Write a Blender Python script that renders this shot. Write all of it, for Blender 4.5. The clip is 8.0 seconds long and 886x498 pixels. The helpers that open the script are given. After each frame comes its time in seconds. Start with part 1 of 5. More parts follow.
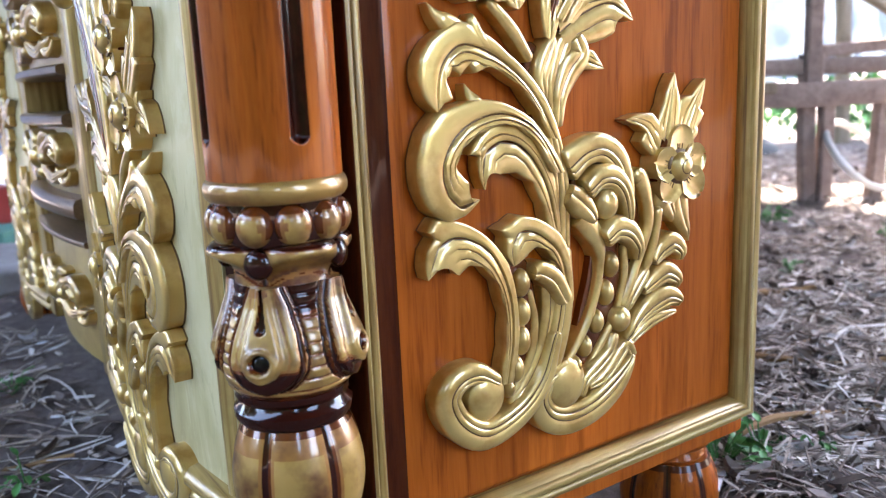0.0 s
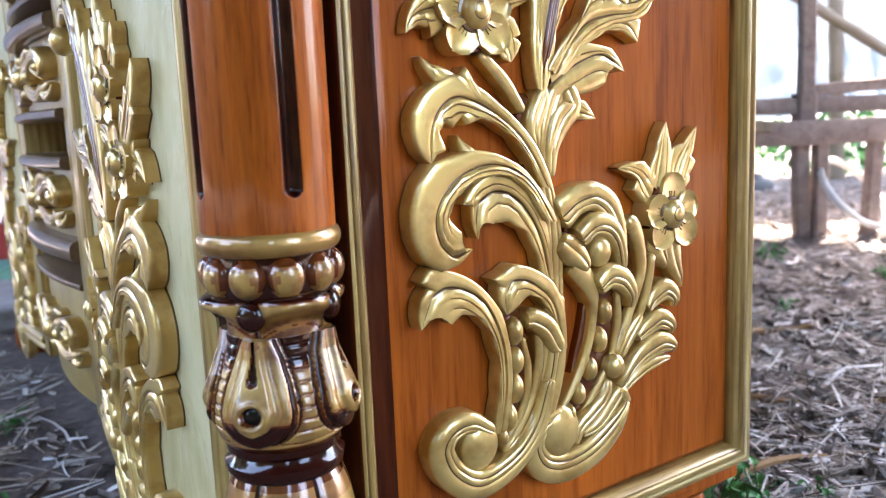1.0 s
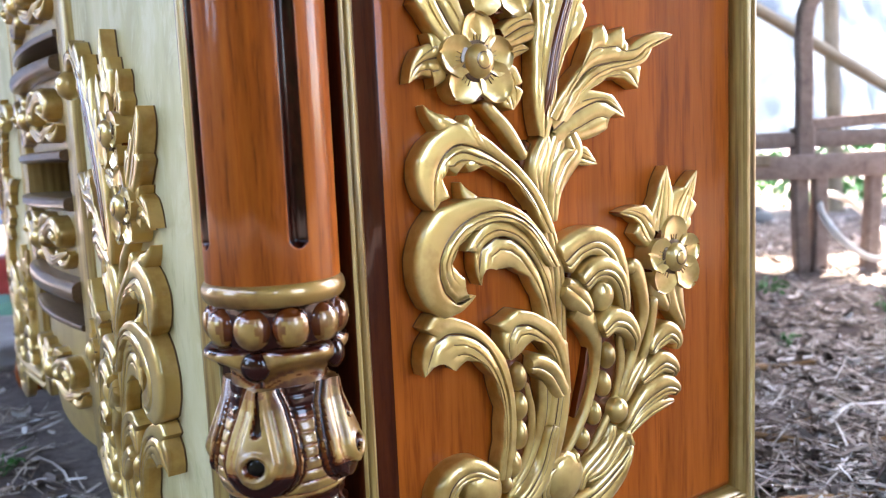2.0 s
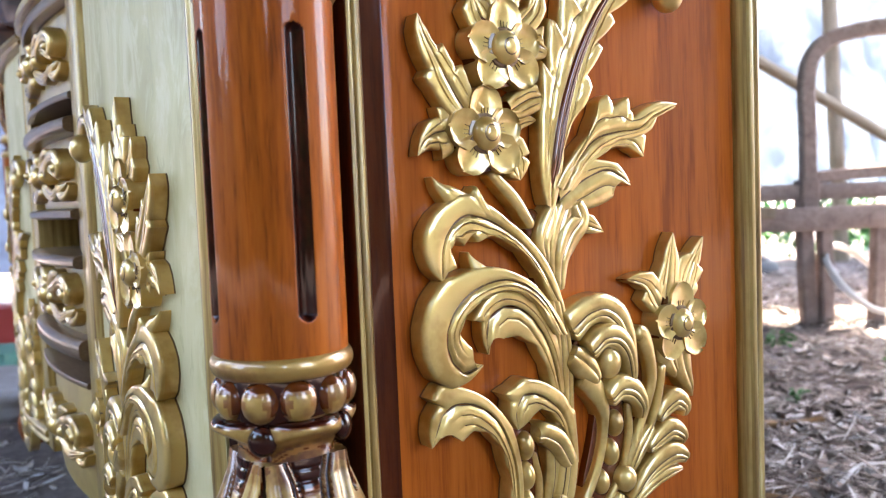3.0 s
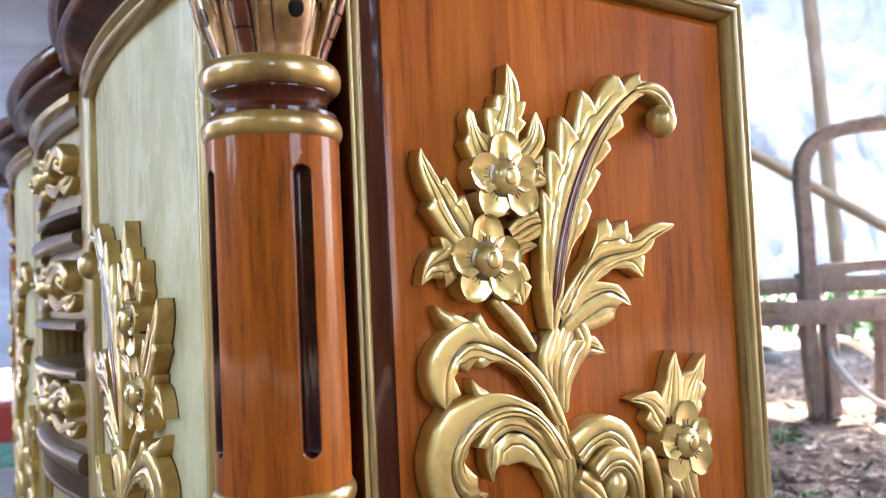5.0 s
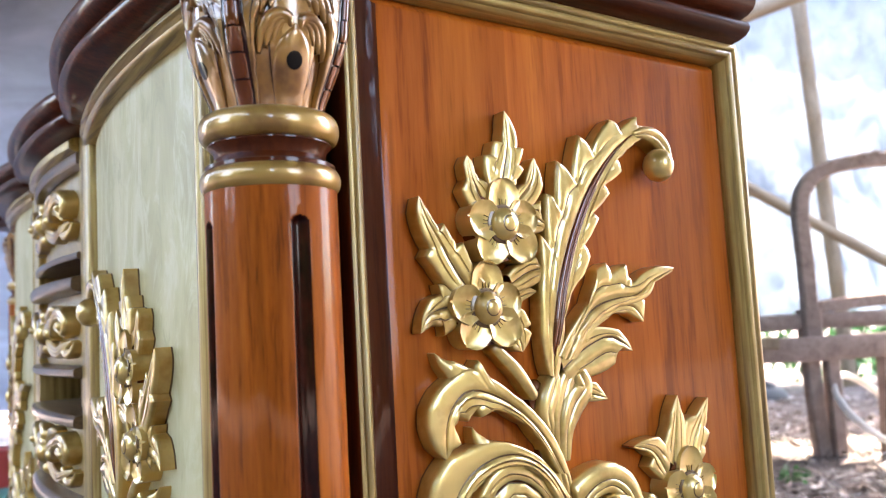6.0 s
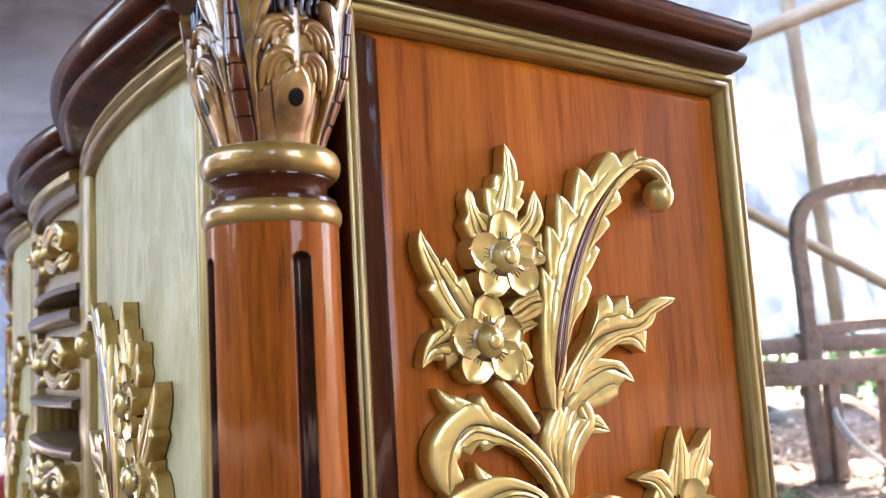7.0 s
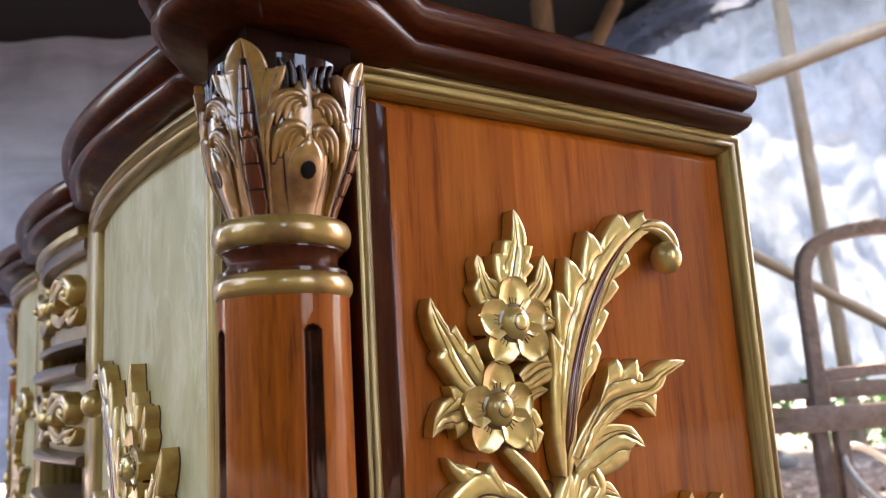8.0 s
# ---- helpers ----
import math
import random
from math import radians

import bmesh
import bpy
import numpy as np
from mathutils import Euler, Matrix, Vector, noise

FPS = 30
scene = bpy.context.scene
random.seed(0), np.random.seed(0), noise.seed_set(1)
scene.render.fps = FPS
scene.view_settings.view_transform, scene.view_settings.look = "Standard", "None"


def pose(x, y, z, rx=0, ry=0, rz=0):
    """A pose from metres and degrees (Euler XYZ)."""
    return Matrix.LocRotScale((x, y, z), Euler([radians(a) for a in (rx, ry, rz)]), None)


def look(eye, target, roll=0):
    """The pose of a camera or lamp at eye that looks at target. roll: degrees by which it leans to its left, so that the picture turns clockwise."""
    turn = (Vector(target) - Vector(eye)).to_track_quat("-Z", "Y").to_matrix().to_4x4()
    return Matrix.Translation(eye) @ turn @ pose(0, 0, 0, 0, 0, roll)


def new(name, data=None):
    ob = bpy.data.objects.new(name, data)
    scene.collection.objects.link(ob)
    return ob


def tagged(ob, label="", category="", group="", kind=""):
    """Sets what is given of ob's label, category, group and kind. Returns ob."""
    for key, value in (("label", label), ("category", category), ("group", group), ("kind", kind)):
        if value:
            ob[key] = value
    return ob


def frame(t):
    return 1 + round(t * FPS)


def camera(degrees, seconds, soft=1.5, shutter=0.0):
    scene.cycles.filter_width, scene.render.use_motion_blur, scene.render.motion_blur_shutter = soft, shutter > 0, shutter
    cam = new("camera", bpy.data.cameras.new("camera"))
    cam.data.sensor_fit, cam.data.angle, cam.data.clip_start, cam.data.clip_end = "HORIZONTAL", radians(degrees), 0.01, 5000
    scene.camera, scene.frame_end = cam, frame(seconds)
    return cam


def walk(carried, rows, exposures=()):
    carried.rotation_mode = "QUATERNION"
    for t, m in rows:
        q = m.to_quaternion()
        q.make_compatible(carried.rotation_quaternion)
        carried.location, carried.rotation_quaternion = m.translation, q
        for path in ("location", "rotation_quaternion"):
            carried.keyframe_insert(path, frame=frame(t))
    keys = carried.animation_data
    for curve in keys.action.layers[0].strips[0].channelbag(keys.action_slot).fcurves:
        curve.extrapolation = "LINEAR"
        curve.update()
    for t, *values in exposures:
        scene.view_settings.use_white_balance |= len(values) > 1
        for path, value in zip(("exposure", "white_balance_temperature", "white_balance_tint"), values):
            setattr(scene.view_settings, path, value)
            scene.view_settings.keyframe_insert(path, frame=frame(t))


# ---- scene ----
cam = camera(57.6, 8.0, soft=1.2)
PATH = [
    (0, (-0.246, -0.455, 0.47), (0.858, 1.165, 0.074), -2.5),
    (0.5, (-0.244, -0.456, 0.476), (0.865, 1.169, 0.116), -2.6),
    (1, (-0.243, -0.458, 0.482), (0.876, 1.169, 0.167), -2.4),
    (2.5, (-0.246, -0.457, 0.502), (0.882, 1.184, 0.311), -2.5),
    (3, (-0.247, -0.458, 0.512), (0.88, 1.189, 0.385), -2.3),
    (3.5, (-0.25, -0.462, 0.522), (0.878, 1.189, 0.449), -2.3),
    (4, (-0.251, -0.465, 0.533), (0.877, 1.187, 0.512), -2.4),
    (4.5, (-0.252, -0.465, 0.538), (0.879, 1.184, 0.571), -2.4),
    (6, (-0.25, -0.465, 0.55), (0.882, 1.174, 0.728), -3.1),
    (6.5, (-0.251, -0.465, 0.553), (0.884, 1.169, 0.759), -3.1),
    (7, (-0.252, -0.464, 0.558), (0.884, 1.165, 0.792), -3.4),
    (7.5, (-0.254, -0.464, 0.57), (0.879, 1.16, 0.846), -3.5),
    (8, (-0.257, -0.465, 0.579), (0.869, 1.154, 0.908), -3.4),
]
walk(cam, [(t, look(eye, target, roll)) for t, eye, target, roll in PATH],
     [(0.0, 5.06, 6650, 14), (3.5, 5.02, 6950, 14), (7.0, 5.0, 7250, 15), (7.5, 4.86, 7500, 16), (8.0, 4.48, 7800, 17)])

cam.data.dof.use_dof, cam.data.dof.focus_distance, cam.data.dof.aperture_fstop = True, 0.66, 7.5

# ---- world, sun, exposure ----
SUN_EL, SUN_AZ = radians(66), radians(70)
world = bpy.data.worlds.new("sky")
scene.world = world
world.use_nodes = True
wn = world.node_tree
wn.nodes.clear()
sky = wn.nodes.new("ShaderNodeTexSky")
sky.sky_type, sky.sun_disc = "NISHITA", False
sky.sun_elevation, sky.sun_rotation = SUN_EL, SUN_AZ
sky.air_density, sky.dust_density, sky.ozone_density = 1.0, 3.0, 1.0
bg = wn.nodes.new("ShaderNodeBackground")
bg.inputs["Strength"].default_value = 0.15
wout = wn.nodes.new("ShaderNodeOutputWorld")
wn.links.new(sky.outputs["Color"], bg.inputs["Color"])
wn.links.new(bg.outputs["Background"], wout.inputs["Surface"])
sun = new("sun", bpy.data.lights.new("sun", "SUN"))
sun.data.energy, sun.data.angle, sun.data.color = 2.5, radians(0.6), (1.0, 0.95, 0.86)
# the sky's rotation turns clockwise from +y
sun_dir = Vector((math.sin(SUN_AZ) * math.cos(SUN_EL), math.cos(SUN_AZ) * math.cos(SUN_EL), math.sin(SUN_EL)))
sun.matrix_world = look(sun_dir * 20, (0, 0, 0))


# ---- materials ----
class Mat:
    """A node material under construction."""

    def __init__(self, name):
        self.m = bpy.data.materials.new(name)
        self.m.use_nodes = True
        self.t = self.m.node_tree
        self.b = self.t.nodes["Principled BSDF"]

    def node(self, kind, **values):
        n = self.t.nodes.new(kind)
        for key, value in values.items():
            n.inputs[key.replace("_", " ")].default_value = value
        return n

    def link(self, a, b):
        self.t.links.new(a, b)

    def coords(self, scale=(1, 1, 1), source="Object"):
        c = self.t.nodes.new("ShaderNodeTexCoord")
        m = self.node("ShaderNodeMapping")
        m.inputs["Scale"].default_value = scale
        self.link(c.outputs[source], m.inputs["Vector"])
        return m.outputs["Vector"]

    def noise(self, vec, scale, detail=4.0, rough=0.55, warp=0.0):
        n = self.node("ShaderNodeTexNoise", Scale=scale, Detail=detail, Roughness=rough, Distortion=warp)
        self.link(vec, n.inputs["Vector"])
        return n.outputs["Fac"]

    def ramp(self, fac, *stops):
        r = self.t.nodes.new("ShaderNodeValToRGB")
        el = r.color_ramp.elements
        while len(el) < len(stops):
            el.new(0.5)
        for e, (p, c) in zip(el, stops):
            e.position, e.color = p, (*c, 1) if len(c) == 3 else c
        self.link(fac, r.inputs["Fac"])
        return r.outputs["Color"]

    def mix(self, fac, a, b, mode="MIX"):
        n = self.t.nodes.new("ShaderNodeMix")
        n.data_type, n.blend_type = "RGBA", mode
        for v, i in ((fac, 0), (a, 6), (b, 7)):
            if isinstance(v, (int, float)):
                n.inputs[i].default_value = v
            elif isinstance(v, tuple):
                n.inputs[i].default_value = (*v, 1)
            else:
                self.link(v, n.inputs[i])
        return n.outputs[2]

    def bump(self, height, strength, distance=0.001):
        n = self.node("ShaderNodeBump", Strength=strength, Distance=distance)
        self.link(height, n.inputs["Height"])
        self.link(n.outputs["Normal"], self.b.inputs["Normal"])

    def finish(self, color=None, rough=0.5, metal=0.0, coat=0.0, coat_rough=0.1, spec=0.5):
        if isinstance(color, tuple):
            self.b.inputs["Base Color"].default_value = (*color, 1)
        elif color is not None:
            self.link(color, self.b.inputs["Base Color"])
        if isinstance(rough, (int, float)):
            self.b.inputs["Roughness"].default_value = rough
        else:
            self.link(rough, self.b.inputs["Roughness"])
        self.b.inputs["Metallic"].default_value = metal
        self.b.inputs["Coat Weight"].default_value = coat
        self.b.inputs["Coat Roughness"].default_value = coat_rough
        self.b.inputs["Specular IOR Level"].default_value = spec
        return self.m


def wood(name, dark, mid, light, grain=(60, 60, 3), boards=0.0, coat=0.8, rough=0.35, coat_rough=0.12, source="Object"):
    """Lacquered wood whose grain runs along the axis with the small scale."""
    k = Mat(name)
    v = k.coords(grain, source)
    long = k.noise(v, 1.0, 6.0, 0.6, 0.8)
    fine = k.noise(k.coords(tuple(8 * g for g in grain), source), 1.0, 3.0, 0.7)
    col = k.ramp(long, (0.25, dark), (0.5, mid), (0.75, light))
    col = k.mix(0.38, col, k.ramp(fine, (0.36, dark), (0.47, mid), (0.72, light)))
    big = k.noise(k.coords(tuple(0.12 * g for g in grain), source), 1.0, 3.0, 0.6, 1.5)
    col = k.mix(k.ramp(big, (0.52, (0, 0, 0)), (0.68, (0.75, 0.75, 0.75))), col, dark)
    if boards:
        cell = k.t.nodes.new("ShaderNodeTexWhiteNoise")
        cell.noise_dimensions = "1D"
        sep = k.t.nodes.new("ShaderNodeSeparateXYZ")
        c = k.t.nodes.new("ShaderNodeTexCoord")
        k.link(c.outputs[source], sep.inputs[0])
        mul = k.t.nodes.new("ShaderNodeMath")
        mul.operation = "MULTIPLY"
        mul.inputs[1].default_value = 1 / boards
        k.link(sep.outputs["X"], mul.inputs[0])
        flo = k.t.nodes.new("ShaderNodeMath")
        flo.operation = "FLOOR"
        k.link(mul.outputs[0], flo.inputs[0])
        k.link(flo.outputs[0], cell.inputs["W"])
        col = k.mix(1.0, col, k.ramp(cell.outputs["Value"], (0.0, (0.86, 0.84, 0.82)), (1.0, (1.12, 1.12, 1.10))), "MULTIPLY")
    k.bump(fine, 0.12, 0.0004)
    return k.finish(col, rough, 0.0, coat, coat_rough, spec=0.06)


def gold(name, base, shade, rough=0.34, metal=0.75, coat=0.6, scale=25, stops=(0.36, 0.52)):
    k = Mat(name)
    n = k.noise(k.coords((scale, scale, scale)), 1.0, 4.0, 0.6)
    col = k.ramp(n, (stops[0], shade), (stops[1], base), (0.8, tuple(min(1, 1.12 * c) for c in base)))
    soft = k.noise(k.coords((120, 120, 120)), 1.0, 2.0, 0.5)
    k.bump(soft, 0.02, 0.0005)
    r = k.ramp(n, (0.3, (rough + 0.06,) * 3), (0.7, (rough - 0.03,) * 3))
    return k.finish(col, r, metal, coat, 0.07)


TEAK = wood("lacquered_teak", (0.12, 0.019, 0.002), (0.345, 0.076, 0.0075), (0.51, 0.142, 0.016), (17, 17, 1.1), boards=0.083, coat=0.18, rough=0.5, coat_rough=0.08)
SHAFT = wood("lacquered_teak_shaft", (0.060, 0.010, 0.0015), (0.29, 0.061, 0.005), (0.42, 0.108, 0.010), (28, 28, 2.0), coat=0.25, rough=0.45, coat_rough=0.05)
STAIN = wood("near_black_teak", (0.006, 0.0015, 0.0006), (0.013, 0.003, 0.001), (0.026, 0.006, 0.002), (45, 45, 3), coat=0.0, rough=0.75)
BEVEL = wood("polished_dark_brown", (0.024, 0.005, 0.0015), (0.068, 0.013, 0.003), (0.12, 0.026, 0.006), (30, 30, 2), coat=0.4, rough=0.4, coat_rough=0.05)
CORNICE = wood("mahogany_stain", (0.016, 0.003, 0.001), (0.064, 0.0115, 0.0026), (0.15, 0.030, 0.006), (6, 30, 60), coat=0.26, rough=0.45, coat_rough=0.04)
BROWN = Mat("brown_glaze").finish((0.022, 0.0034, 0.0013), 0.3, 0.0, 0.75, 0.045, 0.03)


def flute_glaze():
    """Thick dark glaze, brushed unevenly."""
    k = Mat("flute_glaze")
    n = k.noise(k.coords((170, 170, 60)), 1.0, 3.0, 0.6)
    k.bump(n, 0.35, 0.0006)
    return k.finish(k.ramp(n, (0.4, (0.018, 0.003, 0.0015)), (0.7, (0.045, 0.007, 0.003))), 0.4, 0.0, 0.4, 0.06, 0.03)


FLUTE = flute_glaze()
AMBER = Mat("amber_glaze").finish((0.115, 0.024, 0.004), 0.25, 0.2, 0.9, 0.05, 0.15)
BLACK = Mat("drilled_hole_black").finish((0.005, 0.003, 0.002), 0.4, 0.0, 0.35, 0.04, 0.05)
GOLD = gold("gold_paint", (0.60, 0.400, 0.125), (0.42, 0.245, 0.058), 0.31, 0.5, 1.0)
GOLD_OLD = gold("antiqued_gold_paint", (0.53, 0.335, 0.092), (0.33, 0.170, 0.034), 0.33, 0.58, 1.0)
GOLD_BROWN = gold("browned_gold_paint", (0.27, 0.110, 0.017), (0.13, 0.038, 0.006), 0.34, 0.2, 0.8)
# Side walls of the carvings: gold tinted amber for the light on them.
GOLD_SIDE = gold("gold_wall_tone", (0.57, 0.355, 0.098), (0.40, 0.210, 0.040), 0.32, 0.45, 1.0)
GOLD_CAPITAL = gold("brown_gold_paint", (0.31, 0.142, 0.026), (0.14, 0.048, 0.008), 0.30, 0.28, 1.0, 30, (0.38, 0.58))
GOLD_COLUMN = gold("glazed_gold_paint", (0.37, 0.212, 0.050), (0.10, 0.026, 0.005), 0.34, 0.22, 0.7, 24, (0.36, 0.56))
GOLD_RING = gold("old_gold_paint", (0.35, 0.195, 0.045), (0.21, 0.095, 0.018), 0.36, 0.45, 0.8)


def trim_gold(name, grain):
    """Rubbed gold paint with fine streaks along the moulding."""
    k = Mat(name)
    up = k.noise(k.coords(grain), 1.0, 4.0, 0.6)
    patch = k.noise(k.coords((22, 22, 22)), 1.0, 4.0, 0.6)
    col = k.ramp(up, (0.34, (0.14, 0.070, 0.016)), (0.48, (0.33, 0.205, 0.056)), (0.66, (0.50, 0.345, 0.115)))
    col = k.mix(k.ramp(patch, (0.5, (0, 0, 0)), (0.75, (0.55, 0.55, 0.55))), col, (0.26, 0.145, 0.032))
    k.bump(up, 0.12, 0.0004)
    return k.finish(col, 0.42, 0.35, 0.4, 0.12)


TRIM = trim_gold("rubbed_gold_upright", (150, 150, 5))
TRIM_RAIL = trim_gold("rubbed_gold_rail", (5, 150, 150))
TRIM_BOW = trim_gold("rubbed_gold_bow", (150, 5, 150))
# Brown antiquing glaze; also paints the contact shadow at the leaves' feet.
GLAZE_AND_SHADE = Mat("antique_glaze_and_shade").finish((0.11, 0.052, 0.015), 0.4, 0.4, 0.5, 0.12)


def ivory_paint():
    k = Mat("ivory_paint")
    v = k.noise(k.coords((9, 9, 3)), 1.0, 5.0, 0.6, 0.4)
    s = k.noise(k.coords((60, 60, 9)), 1.0, 6.0, 0.75, 0.5)
    col = k.ramp(v, (0.36, (0.31, 0.246, 0.106)), (0.5, (0.41, 0.338, 0.160)), (0.64, (0.50, 0.424, 0.232)))
    col = k.mix(k.ramp(s, (0.58, (0, 0, 0)), (0.70, (0.55, 0.55, 0.55))), col, (0.30, 0.262, 0.135))
    w = k.noise(k.coords((26, 26, 11)), 1.0, 7.0, 0.7, 1.2)
    col = k.mix(k.ramp(w, (0.50, (0, 0, 0)), (0.62, (0.6, 0.6, 0.6))), col, (0.54, 0.475, 0.285))
    col = k.mix(k.ramp(w, (0.34, (0.5, 0.5, 0.5)), (0.42, (0, 0, 0))), col, (0.30, 0.255, 0.120))
    k.bump(s, 0.12, 0.0005)
    return k.finish(col, 0.5, 0.0, 0.12, 0.15, 0.3)


IVORY = ivory_paint()


def cream_paint():
    k = Mat("cream_drawer")
    v = k.noise(k.coords((18, 18, 18)), 1.0, 5.0, 0.65, 0.7)
    k.bump(v, 0.1, 0.0005)
    return k.finish(k.ramp(v, (0.35, (0.25, 0.155, 0.042)), (0.65, (0.36, 0.240, 0.074))), 0.4, 0.0, 0.4, 0.15)


CREAM = cream_paint()
SHELF = wood("grey_brown_shelf", (0.06, 0.035, 0.02), (0.13, 0.075, 0.042), (0.19, 0.12, 0.07), (20, 3, 40), coat=0.5)
RAW = wood("raw_weathered_wood", (0.10, 0.065, 0.046), (0.21, 0.145, 0.105), (0.32, 0.235, 0.175), (30, 30, 4), coat=0.0, rough=0.7)
BAMBOO = wood("old_bamboo", (0.12, 0.09, 0.065), (0.22, 0.175, 0.125), (0.31, 0.255, 0.19), (25, 25, 3), coat=0.0, rough=0.6)


def soil():
    k = Mat("soil")
    a = k.noise(k.coords((3, 3, 3)), 1.0, 8.0, 0.7)
    b = k.noise(k.coords((40, 40, 40)), 1.0, 6.0, 0.75)
    col = k.mix(0.5, k.ramp(a, (0.35, (0.055, 0.042, 0.038)), (0.65, (0.19, 0.150, 0.135))), k.ramp(b, (0.35, (0.030, 0.023, 0.021)), (0.7, (0.23, 0.188, 0.172))))
    k.bump(b, 0.9, 0.012)
    return k.finish(col, 0.95, spec=0.2)


def per_island(name, *stops, rough=0.7):
    k = Mat(name)
    g = k.t.nodes.new("ShaderNodeNewGeometry")
    n = k.noise(k.coords((60, 60, 60)), 1.0, 3.0, 0.6)
    col = k.ramp(g.outputs["Random Per Island"], *stops)
    col = k.mix(0.5, col, k.ramp(n, (0.3, (0.35, 0.33, 0.3)), (0.7, (1.2, 1.2, 1.2))), "MULTIPLY")
    k.bump(n, 0.4, 0.002)
    return k.finish(col, rough, spec=0.3)


SOIL = soil()  # shaded, slightly violet grey
STRAW = per_island("dry_straw", (0.0, (0.055, 0.038, 0.030)), (0.35, (0.19, 0.140, 0.115)), (0.7, (0.40, 0.330, 0.285)), (1.0, (0.68, 0.63, 0.60)))
DRYLEAF = per_island("dry_leaf", (0.0, (0.050, 0.036, 0.030)), (0.4, (0.16, 0.118, 0.100)), (0.75, (0.34, 0.285, 0.255)), (1.0, (0.62, 0.60, 0.60)))
CHIP = per_island("wood_chip", (0.0, (0.080, 0.056, 0.045)), (0.3, (0.22, 0.160, 0.125)), (0.6, (0.44, 0.360, 0.305)), (0.85, (0.62, 0.56, 0.52)), (1.0, (0.70, 0.69, 0.70)))
GREEN = per_island("weed_green", (0.0, (0.035, 0.12, 0.03)), (0.5, (0.06, 0.21, 0.05)), (1.0, (0.12, 0.32, 0.10)), rough=0.45)
HEDGE = per_island("shade_leaves", (0.0, (0.010, 0.022, 0.008)), (1.0, (0.04, 0.07, 0.022)), rough=0.6)


def tarp(name, a, b, streak=(1.2, 1.2, 1.2), crumple=5.0):
    k = Mat(name)
    n = k.noise(k.coords(streak), 1.0, 6.0, 0.62, 1.2)
    fine = k.noise(k.coords((crumple,) * 3), 1.0, 5.0, 0.6, 0.6)
    # Noise tones in the colour stand in for shading in folds and crumples.
    col = k.ramp(k.mix(0.35, n, fine), (0.36, a), (0.62, b))
    crease = k.node("ShaderNodeTexVoronoi", Scale=1.0)
    crease.feature = "DISTANCE_TO_EDGE"
    k.link(k.coords((1.6 * crumple,) * 3), crease.inputs["Vector"])
    k.bump(k.mix(0.5, fine, crease.outputs["Distance"]), 0.6, 0.03)
    k.finish(col, 0.4, spec=0.5)
    tr = k.node("ShaderNodeBsdfTranslucent")
    k.link(col, tr.inputs["Color"])
    mx = k.node("ShaderNodeMixShader", Fac=0.3)
    k.link(k.b.outputs[0], mx.inputs[1])
    k.link(tr.outputs[0], mx.inputs[2])
    k.link(mx.outputs[0], k.t.nodes["Material Output"].inputs["Surface"])
    return k.m


TARP = tarp("white_tarpaulin", (0.098, 0.120, 0.147), (0.20, 0.234, 0.272))
TARP_GREY = tarp("grey_tarpaulin", (0.075, 0.088, 0.125), (0.18, 0.205, 0.275), (0.5, 0.5, 3.2), 2.5)
ROOF = Mat("dark_roofing").finish((0.012, 0.010, 0.009), 0.9)


# ---- mesh helpers ----
def mesh_of(name, bm, mats, smooth=38):
    me = bpy.data.meshes.new(name)
    bmesh.ops.recalc_face_normals(bm, faces=bm.faces)
    bm.to_mesh(me)
    bm.free()
    for m in mats if isinstance(mats, (list, tuple)) else [mats]:
        me.materials.append(m)
    if smooth:
        me.polygons.foreach_set("use_smooth", [True] * len(me.polygons))
        me.set_sharp_from_angle(angle=radians(smooth))
    return me


def part(name, bm, mats, parent=None, label="", smooth=38):
    ob = new(name, mesh_of(name, bm, mats, smooth))
    ob.parent = parent
    if label:
        ob["label"] = label
    return ob


def thing(name, label, category, group="", at=None):
    e = new(name)
    e.empty_display_size = 0.1
    if at is not None:
        e.matrix_world = at
    return tagged(e, label, category, group)


def grid_faces(bm, rows, close_u=False, close_v=False, mat=0):
    """Quads between rows of vertices."""
    nu, nv = len(rows), len(rows[0])
    for i in range(nu if close_u else nu - 1):
        for j in range(nv if close_v else nv - 1):
            a, b = rows[i], rows[(i + 1) % nu]
            f = bm.faces.new((a[j], b[j], b[(j + 1) % nv], a[(j + 1) % nv]))
            f.material_index = mat(i, j) if callable(mat) else mat


def box(bm, lo, hi, bevel=0.0, seg=2, mat=0):
    made = bmesh.ops.create_cube(bm, size=1.0, matrix=Matrix.LocRotScale(
        [(a + b) / 2 for a, b in zip(lo, hi)], None, [b - a for a, b in zip(lo, hi)]))
    for f in {f for v in made["verts"] for f in v.link_faces}:
        f.material_index = mat
    if bevel:
        bmesh.ops.bevel(bm, geom=list({e for v in made["verts"] for e in v.link_edges}), offset=bevel, segments=seg, affect="EDGES", profile=0.6)


def lathe(bm, profile, seg=48, radius=None, mat=0, phase=0.0):
    """Profile rows of (r, z) turned about z; radius(angle, r, z) may shape it."""
    rows = []
    for r, z in profile:
        row = []
        for j in range(seg):
            a = 2 * math.pi * j / seg + phase
            q = radius(a, r, z) if radius else r
            row.append(bm.verts.new((q * math.cos(a), q * math.sin(a), z)))
        rows.append(row)
    grid_faces(bm, rows, close_v=True, mat=mat)
    for row, flip in ((rows[0], True), (rows[-1], False)):
        f = bm.faces.new(row if flip else row[::-1])
        f.material_index = mat if not callable(mat) else 0
    bmesh.ops.recalc_face_normals(bm, faces=bm.faces)


